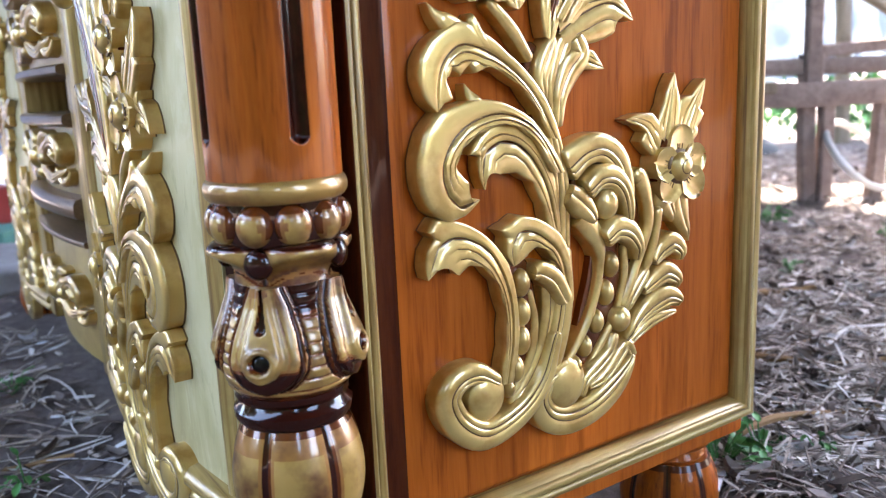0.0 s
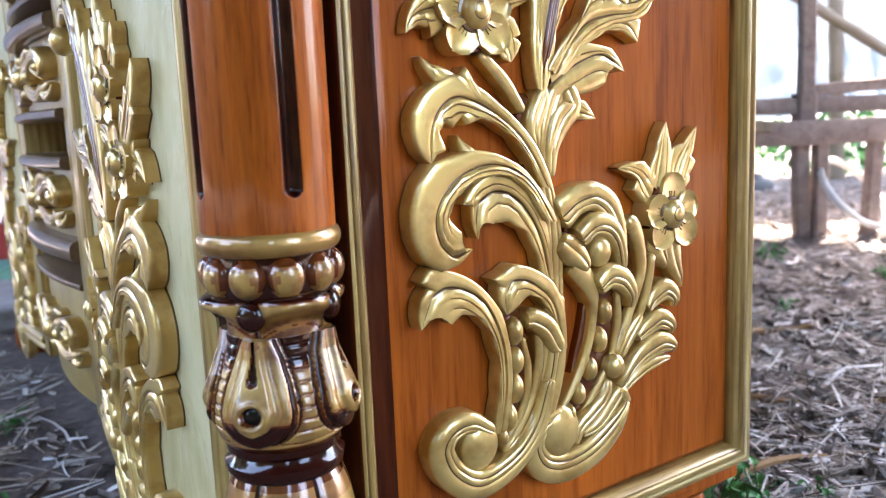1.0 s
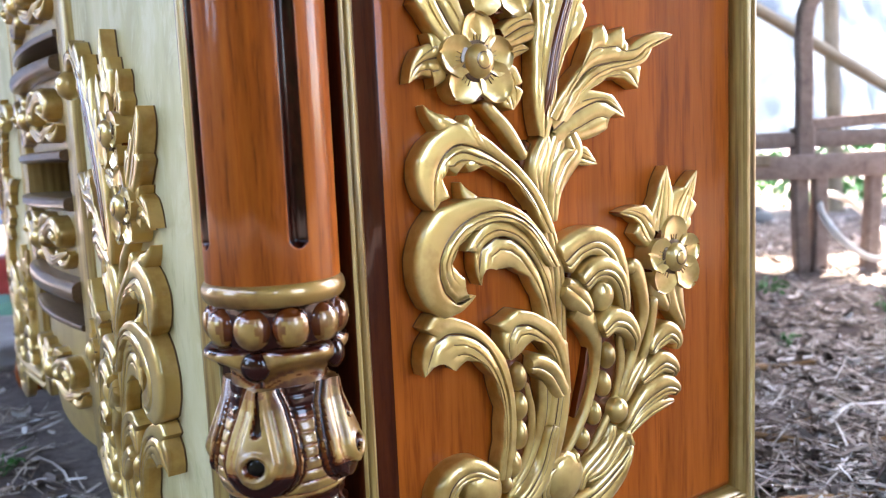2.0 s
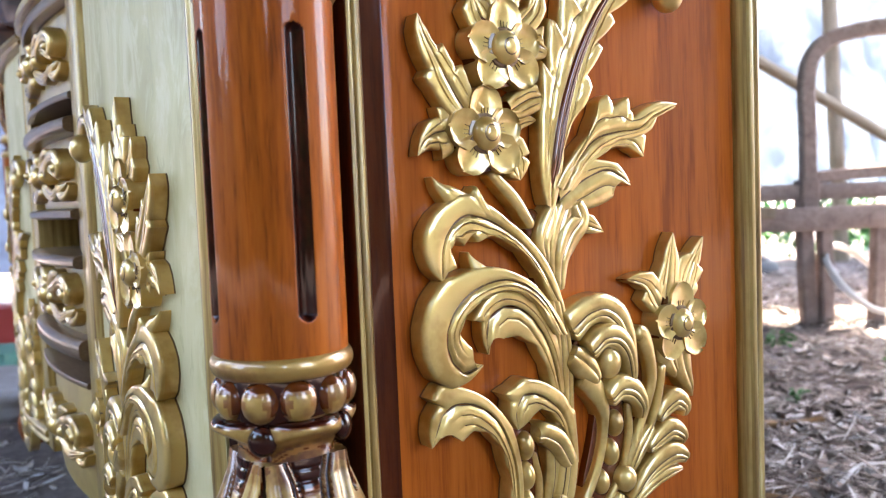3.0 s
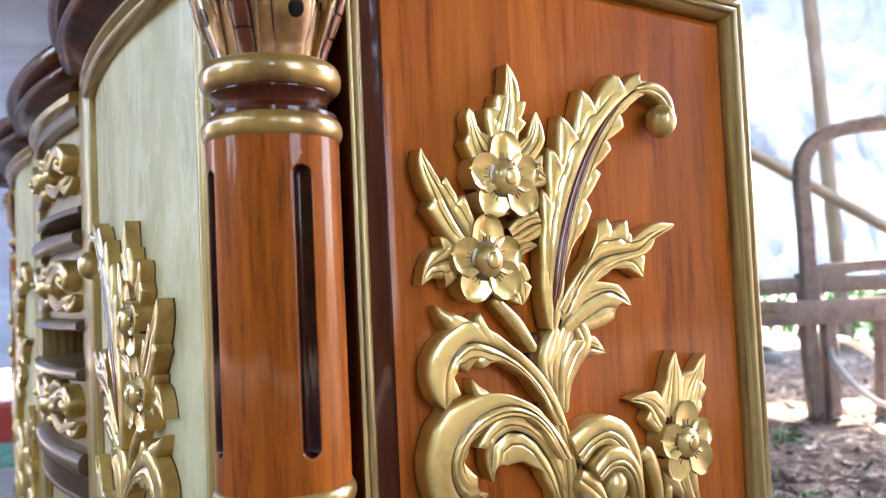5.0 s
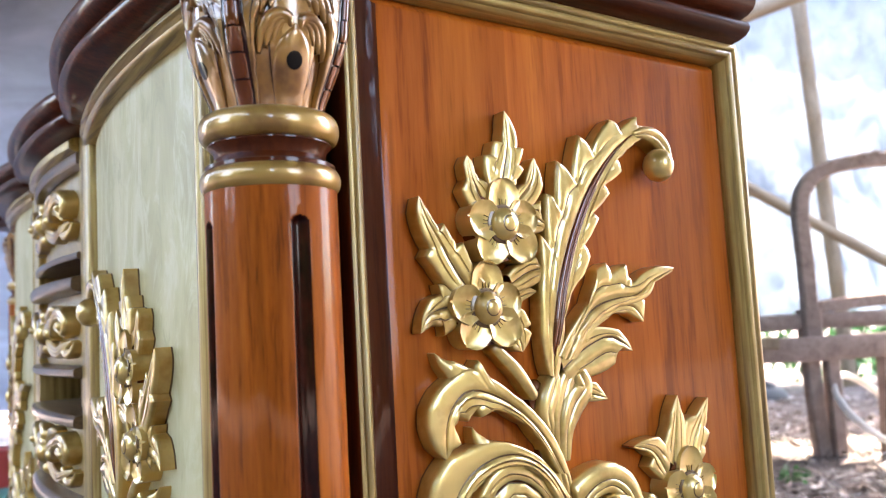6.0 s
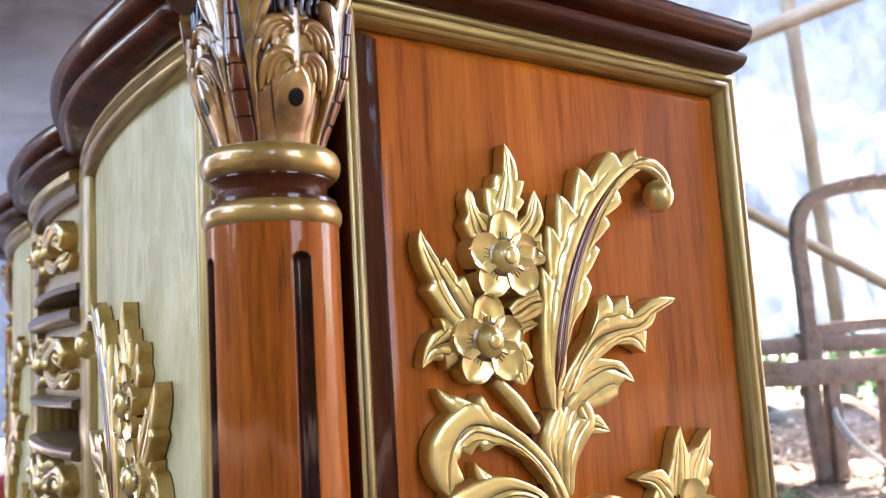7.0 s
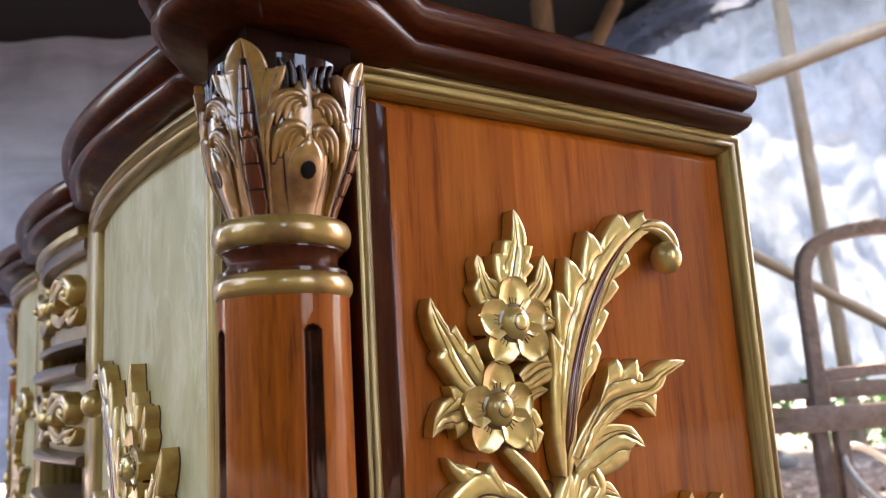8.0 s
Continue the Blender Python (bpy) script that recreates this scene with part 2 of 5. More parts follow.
def arc_profile(r, z, h, bulge, n=8):
    """A half-round bead of height h round radius r."""
    return [(r + bulge * math.sin(math.pi * i / n), z + h * (0.5 - 0.5 * math.cos(math.pi * i / n))) for i in range(n + 1)]


def spline(rows, n=6):
    """Catmull-Rom through rows of numbers."""
    p = np.array(rows, float)
    p = np.vstack([2 * p[0] - p[1], p, 2 * p[-1] - p[-2]])
    out = []
    for i in range(1, len(p) - 2):
        for s in np.linspace(0, 1, n, endpoint=False):
            a, b, c, d = p[i - 1:i + 3]
            out.append(0.5 * (2 * b + (c - a) * s + (2 * a - 5 * b + 4 * c - d) * s * s + (3 * b - a - 3 * c + d) * s ** 3))
    out.append(p[-2])
    return np.array(out)


INNER = {0: (), 1: (0.25,), 2: (0.05, 0.5), 3: (-0.05, 0.36, 0.70), 4: (-0.3, 0.1, 0.45, 0.75)}
VEINS = {0: (), 1: (0.05,), 2: (-0.32, 0.34), 3: (-0.52, -0.05, 0.45), 4: (-0.62, -0.22, 0.2, 0.6)}


def ribbon(bm, rows, h, veins, place, n=6, dome=0.24, mat=0, vein_mat=1, cup=0.0, tip=0.4, round_ends=True, cap=1.0, edge_mat=None, edge=0.75, side_mat=None):
    """A carved stroke: a spine of (u, v, width) with a domed, veined top h high and steep sides down to the ground. place(u, v, h) lays it on its surface."""
    p = spline(rows, n)
    p[:, 2] = np.maximum(p[:, 2], 0.0006)
    d = np.gradient(p[:, :2], axis=0)
    d /= np.maximum(np.linalg.norm(d, axis=1), 1e-9)[:, None]
    # rounded ends where the stroke ends blunt
    for end, step in ((0, -1), (-1, 1)):
        w = p[end, 2]
        if w > 0.004 and round_ends:
            c, t = p[end, :2].copy(), d[end].copy()
            extra = [[*(c + t * step * w / 2 * cap * math.sin(a)), w * max(math.cos(a), 0.08)] for a in (0.35, 0.7, 1.0, 1.25, 1.5)]
            dirs = [t] * 5
            if end == 0:
                p, d = np.vstack([extra[::-1], p]), np.vstack([dirs, d])
            else:
                p, d = np.vstack([p, extra]), np.vstack([d, dirs])
    turn = np.gradient(np.unwrap(np.arctan2(d[:, 1], d[:, 0])))
    step = np.maximum(np.linalg.norm(np.gradient(p[:, :2], axis=0), axis=1), 1e-6)
    bend = turn / step
    swing = float(np.sum(turn))
    lines = VEINS[veins] if abs(swing) < 0.7 else tuple(math.copysign(1, swing) * c for c in INNER[veins])
    cuts = [-1, *sorted(lines), 1]
    across = []
    for lo, hi in zip(cuts, cuts[1:]):
        mid, half = (lo + hi) / 2, (hi - lo) / 2
        across += [(mid + half * t, math.sqrt(1 - t * t)) for t in (-0.94, -0.8, -0.45, 0.0, 0.45, 0.8, 0.94)]
    across = [(-1, 0.0)] + across + [(1, 0.0)]
    gouge = 0.0 if veins == 0 else min(0.13, 0.0018 / h)
    verts = []
    for (u, v, w), (tu, tv), k in zip(p, d, bend):
        top = h * (1 - tip + tip * min(1.0, w / 0.012))
        row = []
        for side in (-1, None, 1):
            for a, seg in across if side is None else [(side, 0.0)]:
                half = w / 2
                if k * a > 0:
                    half = min(half, 0.92 / abs(k))
                o = a * half
                if side is None:
                    g = gouge * min(1.0, w / 0.014)
                    z = top * ((1 - dome - g) + dome * math.sqrt(max(0.0, 1 - a * a)) + g * seg - cup * (1 - a * a))
                else:
                    z = -0.003
                row.append(bm.verts.new(place(u - tv * o, v + tu * o, z)))
        verts.append(row)

    def which(i, j):
        if 1 <= j < len(across):
            m = (across[j - 1][0] + across[j][0]) / 2
            if any(abs(m - c) < 0.03 for c in lines):
                return vein_mat
            if edge_mat is not None and abs(m) > edge:
                return edge_mat
        elif side_mat is not None:
            return side_mat
        return mat

    grid_faces(bm, verts, mat=which)
    for row in (verts[0], verts[-1]):
        bm.faces.new(row).material_index = mat


def dome_cap(bm, u, v, r, h, place, ru=1.0, seg=20, rings=7, mat=0, base=0.35):
    """A rounded boss on the carved ground."""
    rows = []
    for i in range(rings):
        a = math.pi / 2 * i / (rings - 1)
        rr = r * math.cos(a) if i else r
        row = [bm.verts.new(place(u + ru * rr * math.cos(t), v + rr * math.sin(t), h * (base + (1 - base) * math.sin(a)) if i else -0.002))
               for t in (2 * math.pi * j / seg for j in range(seg))] if i < rings - 1 else None
        if row:
            rows.append(row)
    grid_faces(bm, rows, close_v=True, mat=mat)
    top = bm.verts.new(place(u, v, h))
    for j in range(seg):
        bm.faces.new((rows[-1][j], rows[-1][(j + 1) % seg], top)).material_index = mat


def half_leaf(bm, spine, edge, h, place, cuts=()):
    """One side of a toothed leaf: creases run from its notches to the groove along the spine, and the side walls drop to the ground."""
    sp = spline(spine, 8)
    e = np.array(edge, float)
    span = np.concatenate([[0], np.cumsum(np.linalg.norm(np.diff(sp, axis=0), axis=1))])
    # where each point of the edge belongs on the spine, never running back
    at = [0.0]
    for q in e[1:-1]:
        near = span[int(np.argmin(np.linalg.norm(sp - q, axis=1)))] / span[-1]
        at.append(min(max(near ** 1.4, at[-1] + 0.02), 0.97))
    at.append(1.0)
    # a corner that stands out is a tooth, one that falls back a notch
    reach = []
    for q in e:
        reach.append(float(np.min(np.linalg.norm(sp - q, axis=1))))
    dent = [0.0] * len(e)
    for i in range(1, len(e) - 1):
        a, b = e[i] - e[i - 1], e[i + 1] - e[i]
        turn = (a[0] * b[1] - a[1] * b[0]) / (np.linalg.norm(a) * np.linalg.norm(b) + 1e-9)
        mid = (e[i - 1] + e[i + 1]) / 2
        inward = np.min(np.linalg.norm(sp - mid, axis=1)) > reach[i]
        dent[i] = (1.0 if inward else -0.5) * min(1.0, abs(turn) * 1.3)
    pts, ss, dd = [], [], []
    for i in range(len(e) - 1):
        d = e[i + 1] - e[i]
        n = np.array([-d[1], d[0]])
        centre = sp[int((at[i] + at[i + 1]) / 2 * (len(sp) - 1))]
        if np.dot(n, (e[i] + e[i + 1]) / 2 - centre) < 0:
            n = -n
        for k in range(5):
            t = k / 5
            pts.append(e[i] + d * t + n * 0.03 * math.sin(math.pi * t))
            ss.append(at[i] + (at[i + 1] - at[i]) * t)
            dd.append(dent[i] * max(0.0, 1 - 2.6 * t) + dent[i + 1] * max(0.0, 1 - 2.6 * (1 - t)))
    pts.append(e[-1])
    ss.append(1.0)
    dd.append(0.0)
    across = [(0.0, 0.86), (0.045, 0.87), (0.10, 0.96), (0.3, 1.0), (0.5, 0.985), (0.7, 0.975), (0.85, 0.96), (0.935, 0.92), (0.98, 0.85), (1.0, 0.73)]
    for c in cuts:
        across = [k for k in across if abs(k[0] - c) > 0.06] + [(c - 0.05, 0.99), (c - 0.015, 0.915), (c + 0.015, 0.915), (c + 0.05, 0.98)]
    across.sort()
    rows, deep = [], []
    calm = [np.mean(pts[max(0, i - 7):i + 8], axis=0) for i in range(len(pts))]
    calm[0], calm[-1] = pts[0], pts[-1]
    for q, even, s, dn in zip(pts, calm, ss, dd):
        c = np.array([np.interp(s * span[-1], span, sp[:, 0]), np.interp(s * span[-1], span, sp[:, 1])])
        wide = float(np.linalg.norm(q - c))
        g = min(1.0, wide / 0.008)
        run = max(0.0, min(1.0, (s - 0.05) / 0.1, (0.86 - s) / 0.15, (wide - 0.004) / 0.004))
        deep.append(run)
        row = []
        for a, z in across:
            if any(abs(a - c) < 0.03 for c in cuts):
                z = 0.985 + (z - 0.985) * run
            z = 0.93 + (z - 0.93) * g - 0.08 * dn * g * a ** 1.5 * (1.0 if dn > 0 else 0.35)
            # lines near the spine run smooth, those near the edge follow the teeth
            t = min(1.0, max(0.0, (a - 0.35) / 0.5))
            e_u, e_v = even + (q - even) * t
            row.append(bm.verts.new(place(c[0] + (e_u - c[0]) * a, c[1] + (e_v - c[1]) * a, h * z)))
        row.append(bm.verts.new(place(q[0], q[1], 0.09 * h)))
        row.append(bm.verts.new(place(q[0], q[1], -0.002)))
        rows.append(row)

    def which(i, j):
        # Slot 1 darkens the groove, and the foot as a painted contact shadow.
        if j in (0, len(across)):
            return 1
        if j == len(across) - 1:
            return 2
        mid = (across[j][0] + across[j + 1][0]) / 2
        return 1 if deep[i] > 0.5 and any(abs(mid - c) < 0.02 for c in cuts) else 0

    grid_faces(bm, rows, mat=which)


def ball(bm, u, v, r, h, place, seg=20, rings=12):
    """A bud standing free of the ground."""
    rows = []
    for i in range(1, rings):
        a = math.pi * i / rings
        rows.append([bm.verts.new(place(u + 0.94 * r * math.sin(a) * math.cos(t), v + r * math.sin(a) * math.sin(t), h - 0.9 * r * (1 - math.cos(a))))
                     for t in (2 * math.pi * j / seg for j in range(seg))])
    grid_faces(bm, rows, close_v=True)
    bm.faces.new(rows[0])
    bm.faces.new(rows[-1])


# ---- the carved plant ornament, used on the side and on both doors ----
def ornament(holder, place):
    """Spines in millimetres, (across, up, width); heights in millimetres."""
    state = {"bm": None, "name": None}

    def close():
        if state["bm"] is not None:
            part(state["name"], state["bm"], [GOLD, GLAZE_AND_SHADE, GOLD_SIDE], holder)
        state["bm"] = None

    def leaf(high, spine, left, right, lines=((0.5,), (0.5,))):
        """A toothed leaf from a spine and its two edges, base to tip."""
        bm = bmesh.new()
        for edge, cuts in zip((left, right), lines):
            half_leaf(bm, [(u / 1000, v / 1000) for u, v in spine], [(u / 1000, v / 1000) for u, v in edge], high / 1000, place, cuts)
        part("leaf", bm, [GOLD, GLAZE_AND_SHADE, GOLD_SIDE], holder, smooth=50)

    def carve(kind, high, veins, *rows):
        m = [(u / 1000, v / 1000, w / 1000) for u, v, w in rows]
        h = high / 1000
        if kind == "spur":
            ribbon(state["bm"], m, 0.84 * h, 0, place, dome=0.08, tip=0.12, side_mat=2)
            return
        close()
        if kind == "bead":
            for u, v, w in m:
                bm = bmesh.new()
                dome_cap(bm, u, v, 0.82 * w, h, place, 0.64, base=0.45)
                part("bead", bm, [GOLD_OLD], holder)
            return
        if kind == "lobe":
            (u, v, w), = m
            bm = bmesh.new()
            dome_cap(bm, u, v, 0.5 * w, h, place, 0.92, seg=28, rings=9, base=0.62)
            part("curl", bm, [GOLD], holder)
            return
        if kind == "flower":
            (u, v, w), = m
            flower(holder, u, v, 0.56 * w, h, place)
            return
        if kind == "back":
            bm = bmesh.new()
            ribbon(bm, m, h, 0, place)
            part("backing", bm, [AMBER], holder, "dark reddish brown glazed ground")
            return
        if kind == "rib":
            bm = bmesh.new()
            ribbon(bm, m, h, 2, place, dome=0.2, vein_mat=0)
            part("midrib", bm, [AMBER], holder, "reddish brown glazed midrib")
            return
        state["bm"], state["name"] = bmesh.new(), {"leaf": "leaf", "stem": "stem", "scroll": "scroll", "ball": "bud"}[kind]
        if kind == "ball":
            (u, v, w), = m
            ball(state["bm"], u, v, 0.53 * w, h, place)
        else:
            ribbon(state["bm"], m, h, veins, place, cap=0.3 if kind == "leaf" else 1.0, side_mat=2)

    carve("stem", 15, 2, (184, 437, 10), (190, 418, 17), (195, 386, 20), (195, 354, 21), (194, 317, 22))
    carve("leaf", 20, 1, (195, 295, 17), (184, 313, 20), (170, 322, 18), (162, 323, 13))
    carve("stem", 17, 2, (198, 332, 13), (197, 299, 20), (192, 271, 22), (182, 245, 24), (167, 224, 24), (147, 208, 23), (124, 200, 22), (102, 200, 23))
    carve("stem", 13, 1, (184, 306, 18), (184, 283, 19), (176, 256, 19), (161, 232, 19), (143, 218, 11))
    carve("stem", 14, 0, (163, 305, 5), (167, 282, 7), (164, 258, 8), (155, 239, 7), (141, 225, 5))
    carve("scroll", 19, 2, (184, 263, 15), (171, 230, 20), (146, 208, 23), (111, 199, 25), (86, 214, 25), (76, 236, 24), (86, 250, 21), (104, 252, 18), (120, 243, 14))
    carve("lobe", 20, 0, (112, 231, 40))
    carve("scroll", 18, 2, (276, 225, 10), (260, 207, 24), (234, 192, 28), (202, 187, 27), (178, 195, 25), (168, 213, 23), (177, 230, 20), (193, 236, 14))
    carve("lobe", 21, 0, (197, 221, 44))
    carve("leaf", 19, 2, (203, 404, 31), (219, 413, 27), (239, 415, 25), (256, 405, 26), (266, 387, 21), (270, 365, 15), (270, 345, 8))
    carve("leaf", 23, 2, (220, 383, 20), (234, 391, 21), (251, 389, 21), (263, 376, 18), (267, 356, 13), (264, 341, 5))
    carve("lobe", 22, 0, (244, 368, 28))
    carve("leaf", 24, 2, (240, 340, 20), (252, 346, 23), (267, 342, 22), (277, 330, 16), (280, 315, 6))
    carve("leaf", 21, 1, (201, 380, 19), (211, 373, 25), (222, 363, 19), (229, 353, 6))
    carve("leaf", 18, 0, (213, 359, 16), (225, 350, 20), (234, 336, 15), (238, 318, 9), (234, 294, 8), (223, 269, 8), (208, 248, 7), (196, 236, 6))
    carve("stem", 15, 0, (270, 326, 7), (270, 300, 8), (262, 273, 8), (247, 252, 8), (229, 232, 7), (216, 223, 5))
    carve("leaf", 17, 0, (275, 387, 7), (286, 386, 17), (294, 369, 14), (297, 346, 12), (291, 327, 11), (284, 310, 9), (275, 291, 9), (266, 275, 8))
    carve("stem", 17, 0, (311, 353, 10), (308, 337, 10), (301, 315, 10), (294, 301, 8))
    carve("leaf", 18, 2, (304, 309, 12), (313, 317, 20), (329, 322, 21), (340, 315, 17), (342, 305, 7))
    carve("leaf", 18, 2, (291, 285, 12), (304, 291, 19), (321, 296, 21), (335, 289, 16), (338, 280, 7))
    carve("leaf", 18, 2, (269, 244, 9), (284, 259, 17), (303, 269, 23), (324, 273, 22), (338, 268, 14), (340, 261, 5))
    carve("leaf", 15, 1, (271, 235, 8), (289, 247, 12), (308, 254, 13), (327, 256, 10), (339, 255, 5))
    carve("leaf", 16, 1, (269, 269, 9), (279, 283, 16), (289, 294, 17), (296, 303, 10))
    carve("lobe", 22, 0, (261, 264, 23))
    carve("leaf", 18, 1, (254, 252, 10), (248, 238, 15), (233, 227, 17), (219, 219, 15), (212, 207, 12))
    carve("leaf", 16, 1, (279, 227, 11), (271, 238, 14), (261, 231, 17), (245, 217, 15), (226, 210, 8))
    carve("leaf", 15, 1, (328, 379, 23), (321, 364, 28), (328, 349, 14), (336, 339, 1))
    carve("leaf", 15, 1, (336, 373, 26), (340, 354, 28), (346, 338, 18), (356, 320, 3))
    carve("flower", 20, 0, (335, 391, 53))
    carve("rib", 18, 0, (182, 507, 3), (186, 522, 9), (191, 542, 12), (200, 576, 12), (216, 615, 11), (240, 655, 10), (269, 687, 8), (308, 712, 6))
    carve("stem", 19, 1, (298, 707, 9), (310, 709, 13), (324, 707, 17), (335, 699, 17), (340, 688, 11))
    carve("ball", 30, 0, (325, 680, 29))
    carve("leaf", 17, 1, (191, 436, 11), (194, 459, 18), (204, 478, 25), (216, 490, 23), (212, 501, 18))
    carve("leaf", 16, 1, (179, 456, 8), (176, 474, 16), (183, 491, 18), (190, 509, 4))
    carve("leaf", 15, 1, (187, 441, 9), (189, 468, 18), (199, 495, 22), (207, 506, 10))
    carve("stem", 15, 0, (165, 489, 9), (149, 509, 11), (130, 527, 9))
    carve("flower", 20, 0, (141, 622, 52))
    carve("flower", 20, 0, (120, 558, 51))
    carve("bead", 19, 0, (152, 315, 15), (152, 291, 15), (151, 268, 16), (144, 246, 15), (135, 232, 11))
    carve("bead", 19, 0, (252, 314, 15), (246, 290, 15), (234, 267, 14), (220, 248, 13), (209, 234, 10))
    carve("back", 9, 0, (151, 321, 29), (154, 289, 35), (150, 262, 34), (138, 234, 25))
    carve("back", 9, 0, (251, 329, 35), (249, 300, 43), (240, 271, 43), (225, 244, 31))
    carve("back", 9, 0, (226, 384, 33), (249, 365, 50), (252, 338, 41))
    carve("back", 8, 0, (280, 369, 28), (284, 339, 43), (287, 308, 36))
    carve("back", 8, 0, (182, 442, 21), (178, 478, 29), (170, 492, 17))
    close()
    leaf(15, [(144, 653), (150, 677), (151, 694), (150, 713)],
         [(129, 653), (127, 664), (127, 676), (135, 677), (138, 688), (146, 688), (148, 699), (150, 713)],
         [(159, 654), (160, 658), (168, 667), (164, 671), (169, 684), (163, 685), (161, 698), (156, 707), (150, 713)])
    leaf(14, [(127, 636), (118, 652), (114, 664), (112, 674)],
         [(113, 634), (109, 640), (105, 648), (110, 656), (108, 668), (112, 675)],
         [(133, 650), (130, 655), (122, 658), (119, 662), (116, 671), (112, 674)])
    leaf(15, [(158, 642), (171, 654), (176, 665), (178, 676)],
         [(153, 647), (159, 651), (167, 656), (171, 666), (175, 674), (178, 677)],
         [(165, 634), (176, 639), (183, 647), (187, 655), (185, 664), (181, 672), (178, 677)])
    leaf(14, [(162, 627), (176, 629), (188, 623)],
         [(169, 638), (178, 640), (184, 643), (183, 634), (184, 628), (188, 623)],
         [(166, 617), (174, 615), (183, 617), (188, 623)])
    leaf(16, [(107, 571), (97, 583), (82, 607), (71, 624), (65, 640)],
         [(94, 567), (82, 579), (75, 589), (68, 597), (72, 603), (65, 616), (62, 630), (65, 641)],
         [(122, 578), (112, 587), (108, 597), (103, 608), (97, 606), (92, 613), (86, 622), (82, 617), (76, 625), (69, 635), (65, 641)])
    leaf(14, [(93, 561), (77, 558), (67, 552), (62, 542)],
         [(91, 576), (79, 577), (81, 570), (71, 566), (65, 556), (62, 542)],
         [(93, 544), (83, 539), (82, 546), (73, 547), (66, 544), (62, 542)])
    leaf(14, [(148, 576), (166, 585), (181, 588)],
         [(144, 583), (156, 592), (167, 597), (175, 597), (177, 592), (183, 588)],
         [(152, 569), (168, 573), (178, 577), (184, 584), (183, 587)])
    leaf(12, [(149, 561), (162, 567), (174, 569)],
         [(149, 568), (160, 571), (168, 573), (174, 570)],
         [(151, 557), (161, 563), (174, 569)])
    leaf(14, [(145, 551), (151, 538), (155, 523)],
         [(153, 558), (160, 555), (166, 544), (161, 541), (166, 537), (162, 530), (155, 523)],
         [(137, 536), (143, 530), (146, 525), (155, 523)])
    leaf(16, [(184, 501), (187, 523), (194, 556), (204, 587), (218, 620), (238, 654), (261, 680), (288, 702), (312, 713)],
         [(179, 503), (175, 521), (175, 556), (178, 588), (179, 616), (185, 610), (188, 649), (194, 648), (198, 641), (203, 677), (211, 673), (218, 664), (229, 701), (236, 698), (243, 690), (255, 706), (268, 718), (275, 717), (280, 710), (302, 724), (300, 716), (313, 715)],
         [(188, 501), (195, 522), (201, 551), (211, 571), (227, 584), (235, 598), (230, 608), (248, 630), (242, 635), (263, 652), (259, 660), (280, 672), (277, 683), (288, 692), (299, 699), (312, 706)], lines=((.5,), (.45,)))
    leaf(17, [(197, 514), (216, 540), (236, 555), (262, 561), (287, 564), (304, 575), (333, 585)],
         [(188, 518), (207, 541), (227, 559), (236, 576), (239, 586), (251, 592), (258, 584), (275, 591), (277, 581), (282, 575), (298, 584), (315, 589), (336, 587)],
         [(205, 515), (226, 538), (245, 548), (264, 554), (293, 559), (303, 564), (311, 575), (324, 580), (334, 584)])
    leaf(15, [(203, 514), (228, 539), (256, 554), (280, 554), (293, 542)],
         [(199, 519), (226, 544), (257, 560), (282, 562), (297, 559), (295, 549), (292, 541)],
         [(209, 513), (236, 539), (258, 549), (275, 548), (286, 543), (292, 540)])
    leaf(15, [(194, 506), (221, 522), (251, 530), (276, 517)],
         [(192, 515), (215, 535), (234, 539), (262, 535), (272, 524), (276, 516)],
         [(200, 497), (224, 498), (235, 499), (254, 505), (252, 513), (264, 519), (276, 516)])
    leaf(14, [(193, 470), (211, 486), (243, 479)],
         [(189, 479), (201, 490), (218, 495), (232, 493), (238, 486), (243, 478)],
         [(197, 458), (209, 471), (223, 478), (243, 478)])
    leaf(14, [(319, 413), (323, 440), (330, 472)],
         [(304, 422), (312, 439), (317, 447), (321, 460), (330, 473)],
         [(337, 414), (339, 437), (338, 451), (334, 461), (330, 473)])
    leaf(14, [(342, 414), (352, 438), (371, 466)],
         [(331, 418), (338, 450), (354, 453), (365, 463), (372, 467)],
         [(355, 410), (364, 418), (364, 424), (372, 435), (367, 440), (370, 453), (372, 466)])
    leaf(14, [(310, 407), (294, 428), (270, 436)],
         [(316, 427), (303, 440), (286, 440), (269, 436)],
         [(302, 403), (287, 416), (293, 424), (284, 430), (269, 435)])
    leaf(17, [(187, 426), (168, 458), (144, 481), (118, 495), (99, 498), (85, 488), (78, 472), (77, 453)],
         [(193, 426), (178, 458), (160, 478), (139, 494), (118, 508), (114, 512), (110, 520), (106, 514), (94, 514), (86, 510), (72, 501), (63, 488), (62, 474), (67, 460), (76, 452)],
         [(181, 427), (169, 449), (154, 467), (135, 478), (121, 484), (110, 478), (105, 485), (98, 476), (91, 480), (85, 473), (91, 461), (83, 458), (76, 452)], lines=((), (.3, .62,)))
    leaf(19, [(190, 399), (171, 430), (145, 446), (118, 447), (93, 436), (79, 417), (80, 396), (93, 382), (109, 387)],
         [(195, 399), (179, 424), (159, 445), (133, 457), (110, 460), (101, 458), (91, 456), (76, 452), (64, 439), (57, 419), (58, 399), (66, 382), (81, 373), (96, 376), (109, 386)],
         [(182, 400), (164, 427), (143, 441), (125, 439), (108, 434), (94, 423), (90, 411), (99, 402), (93, 395), (99, 389), (109, 387)], lines=((), (.3, .62,)))
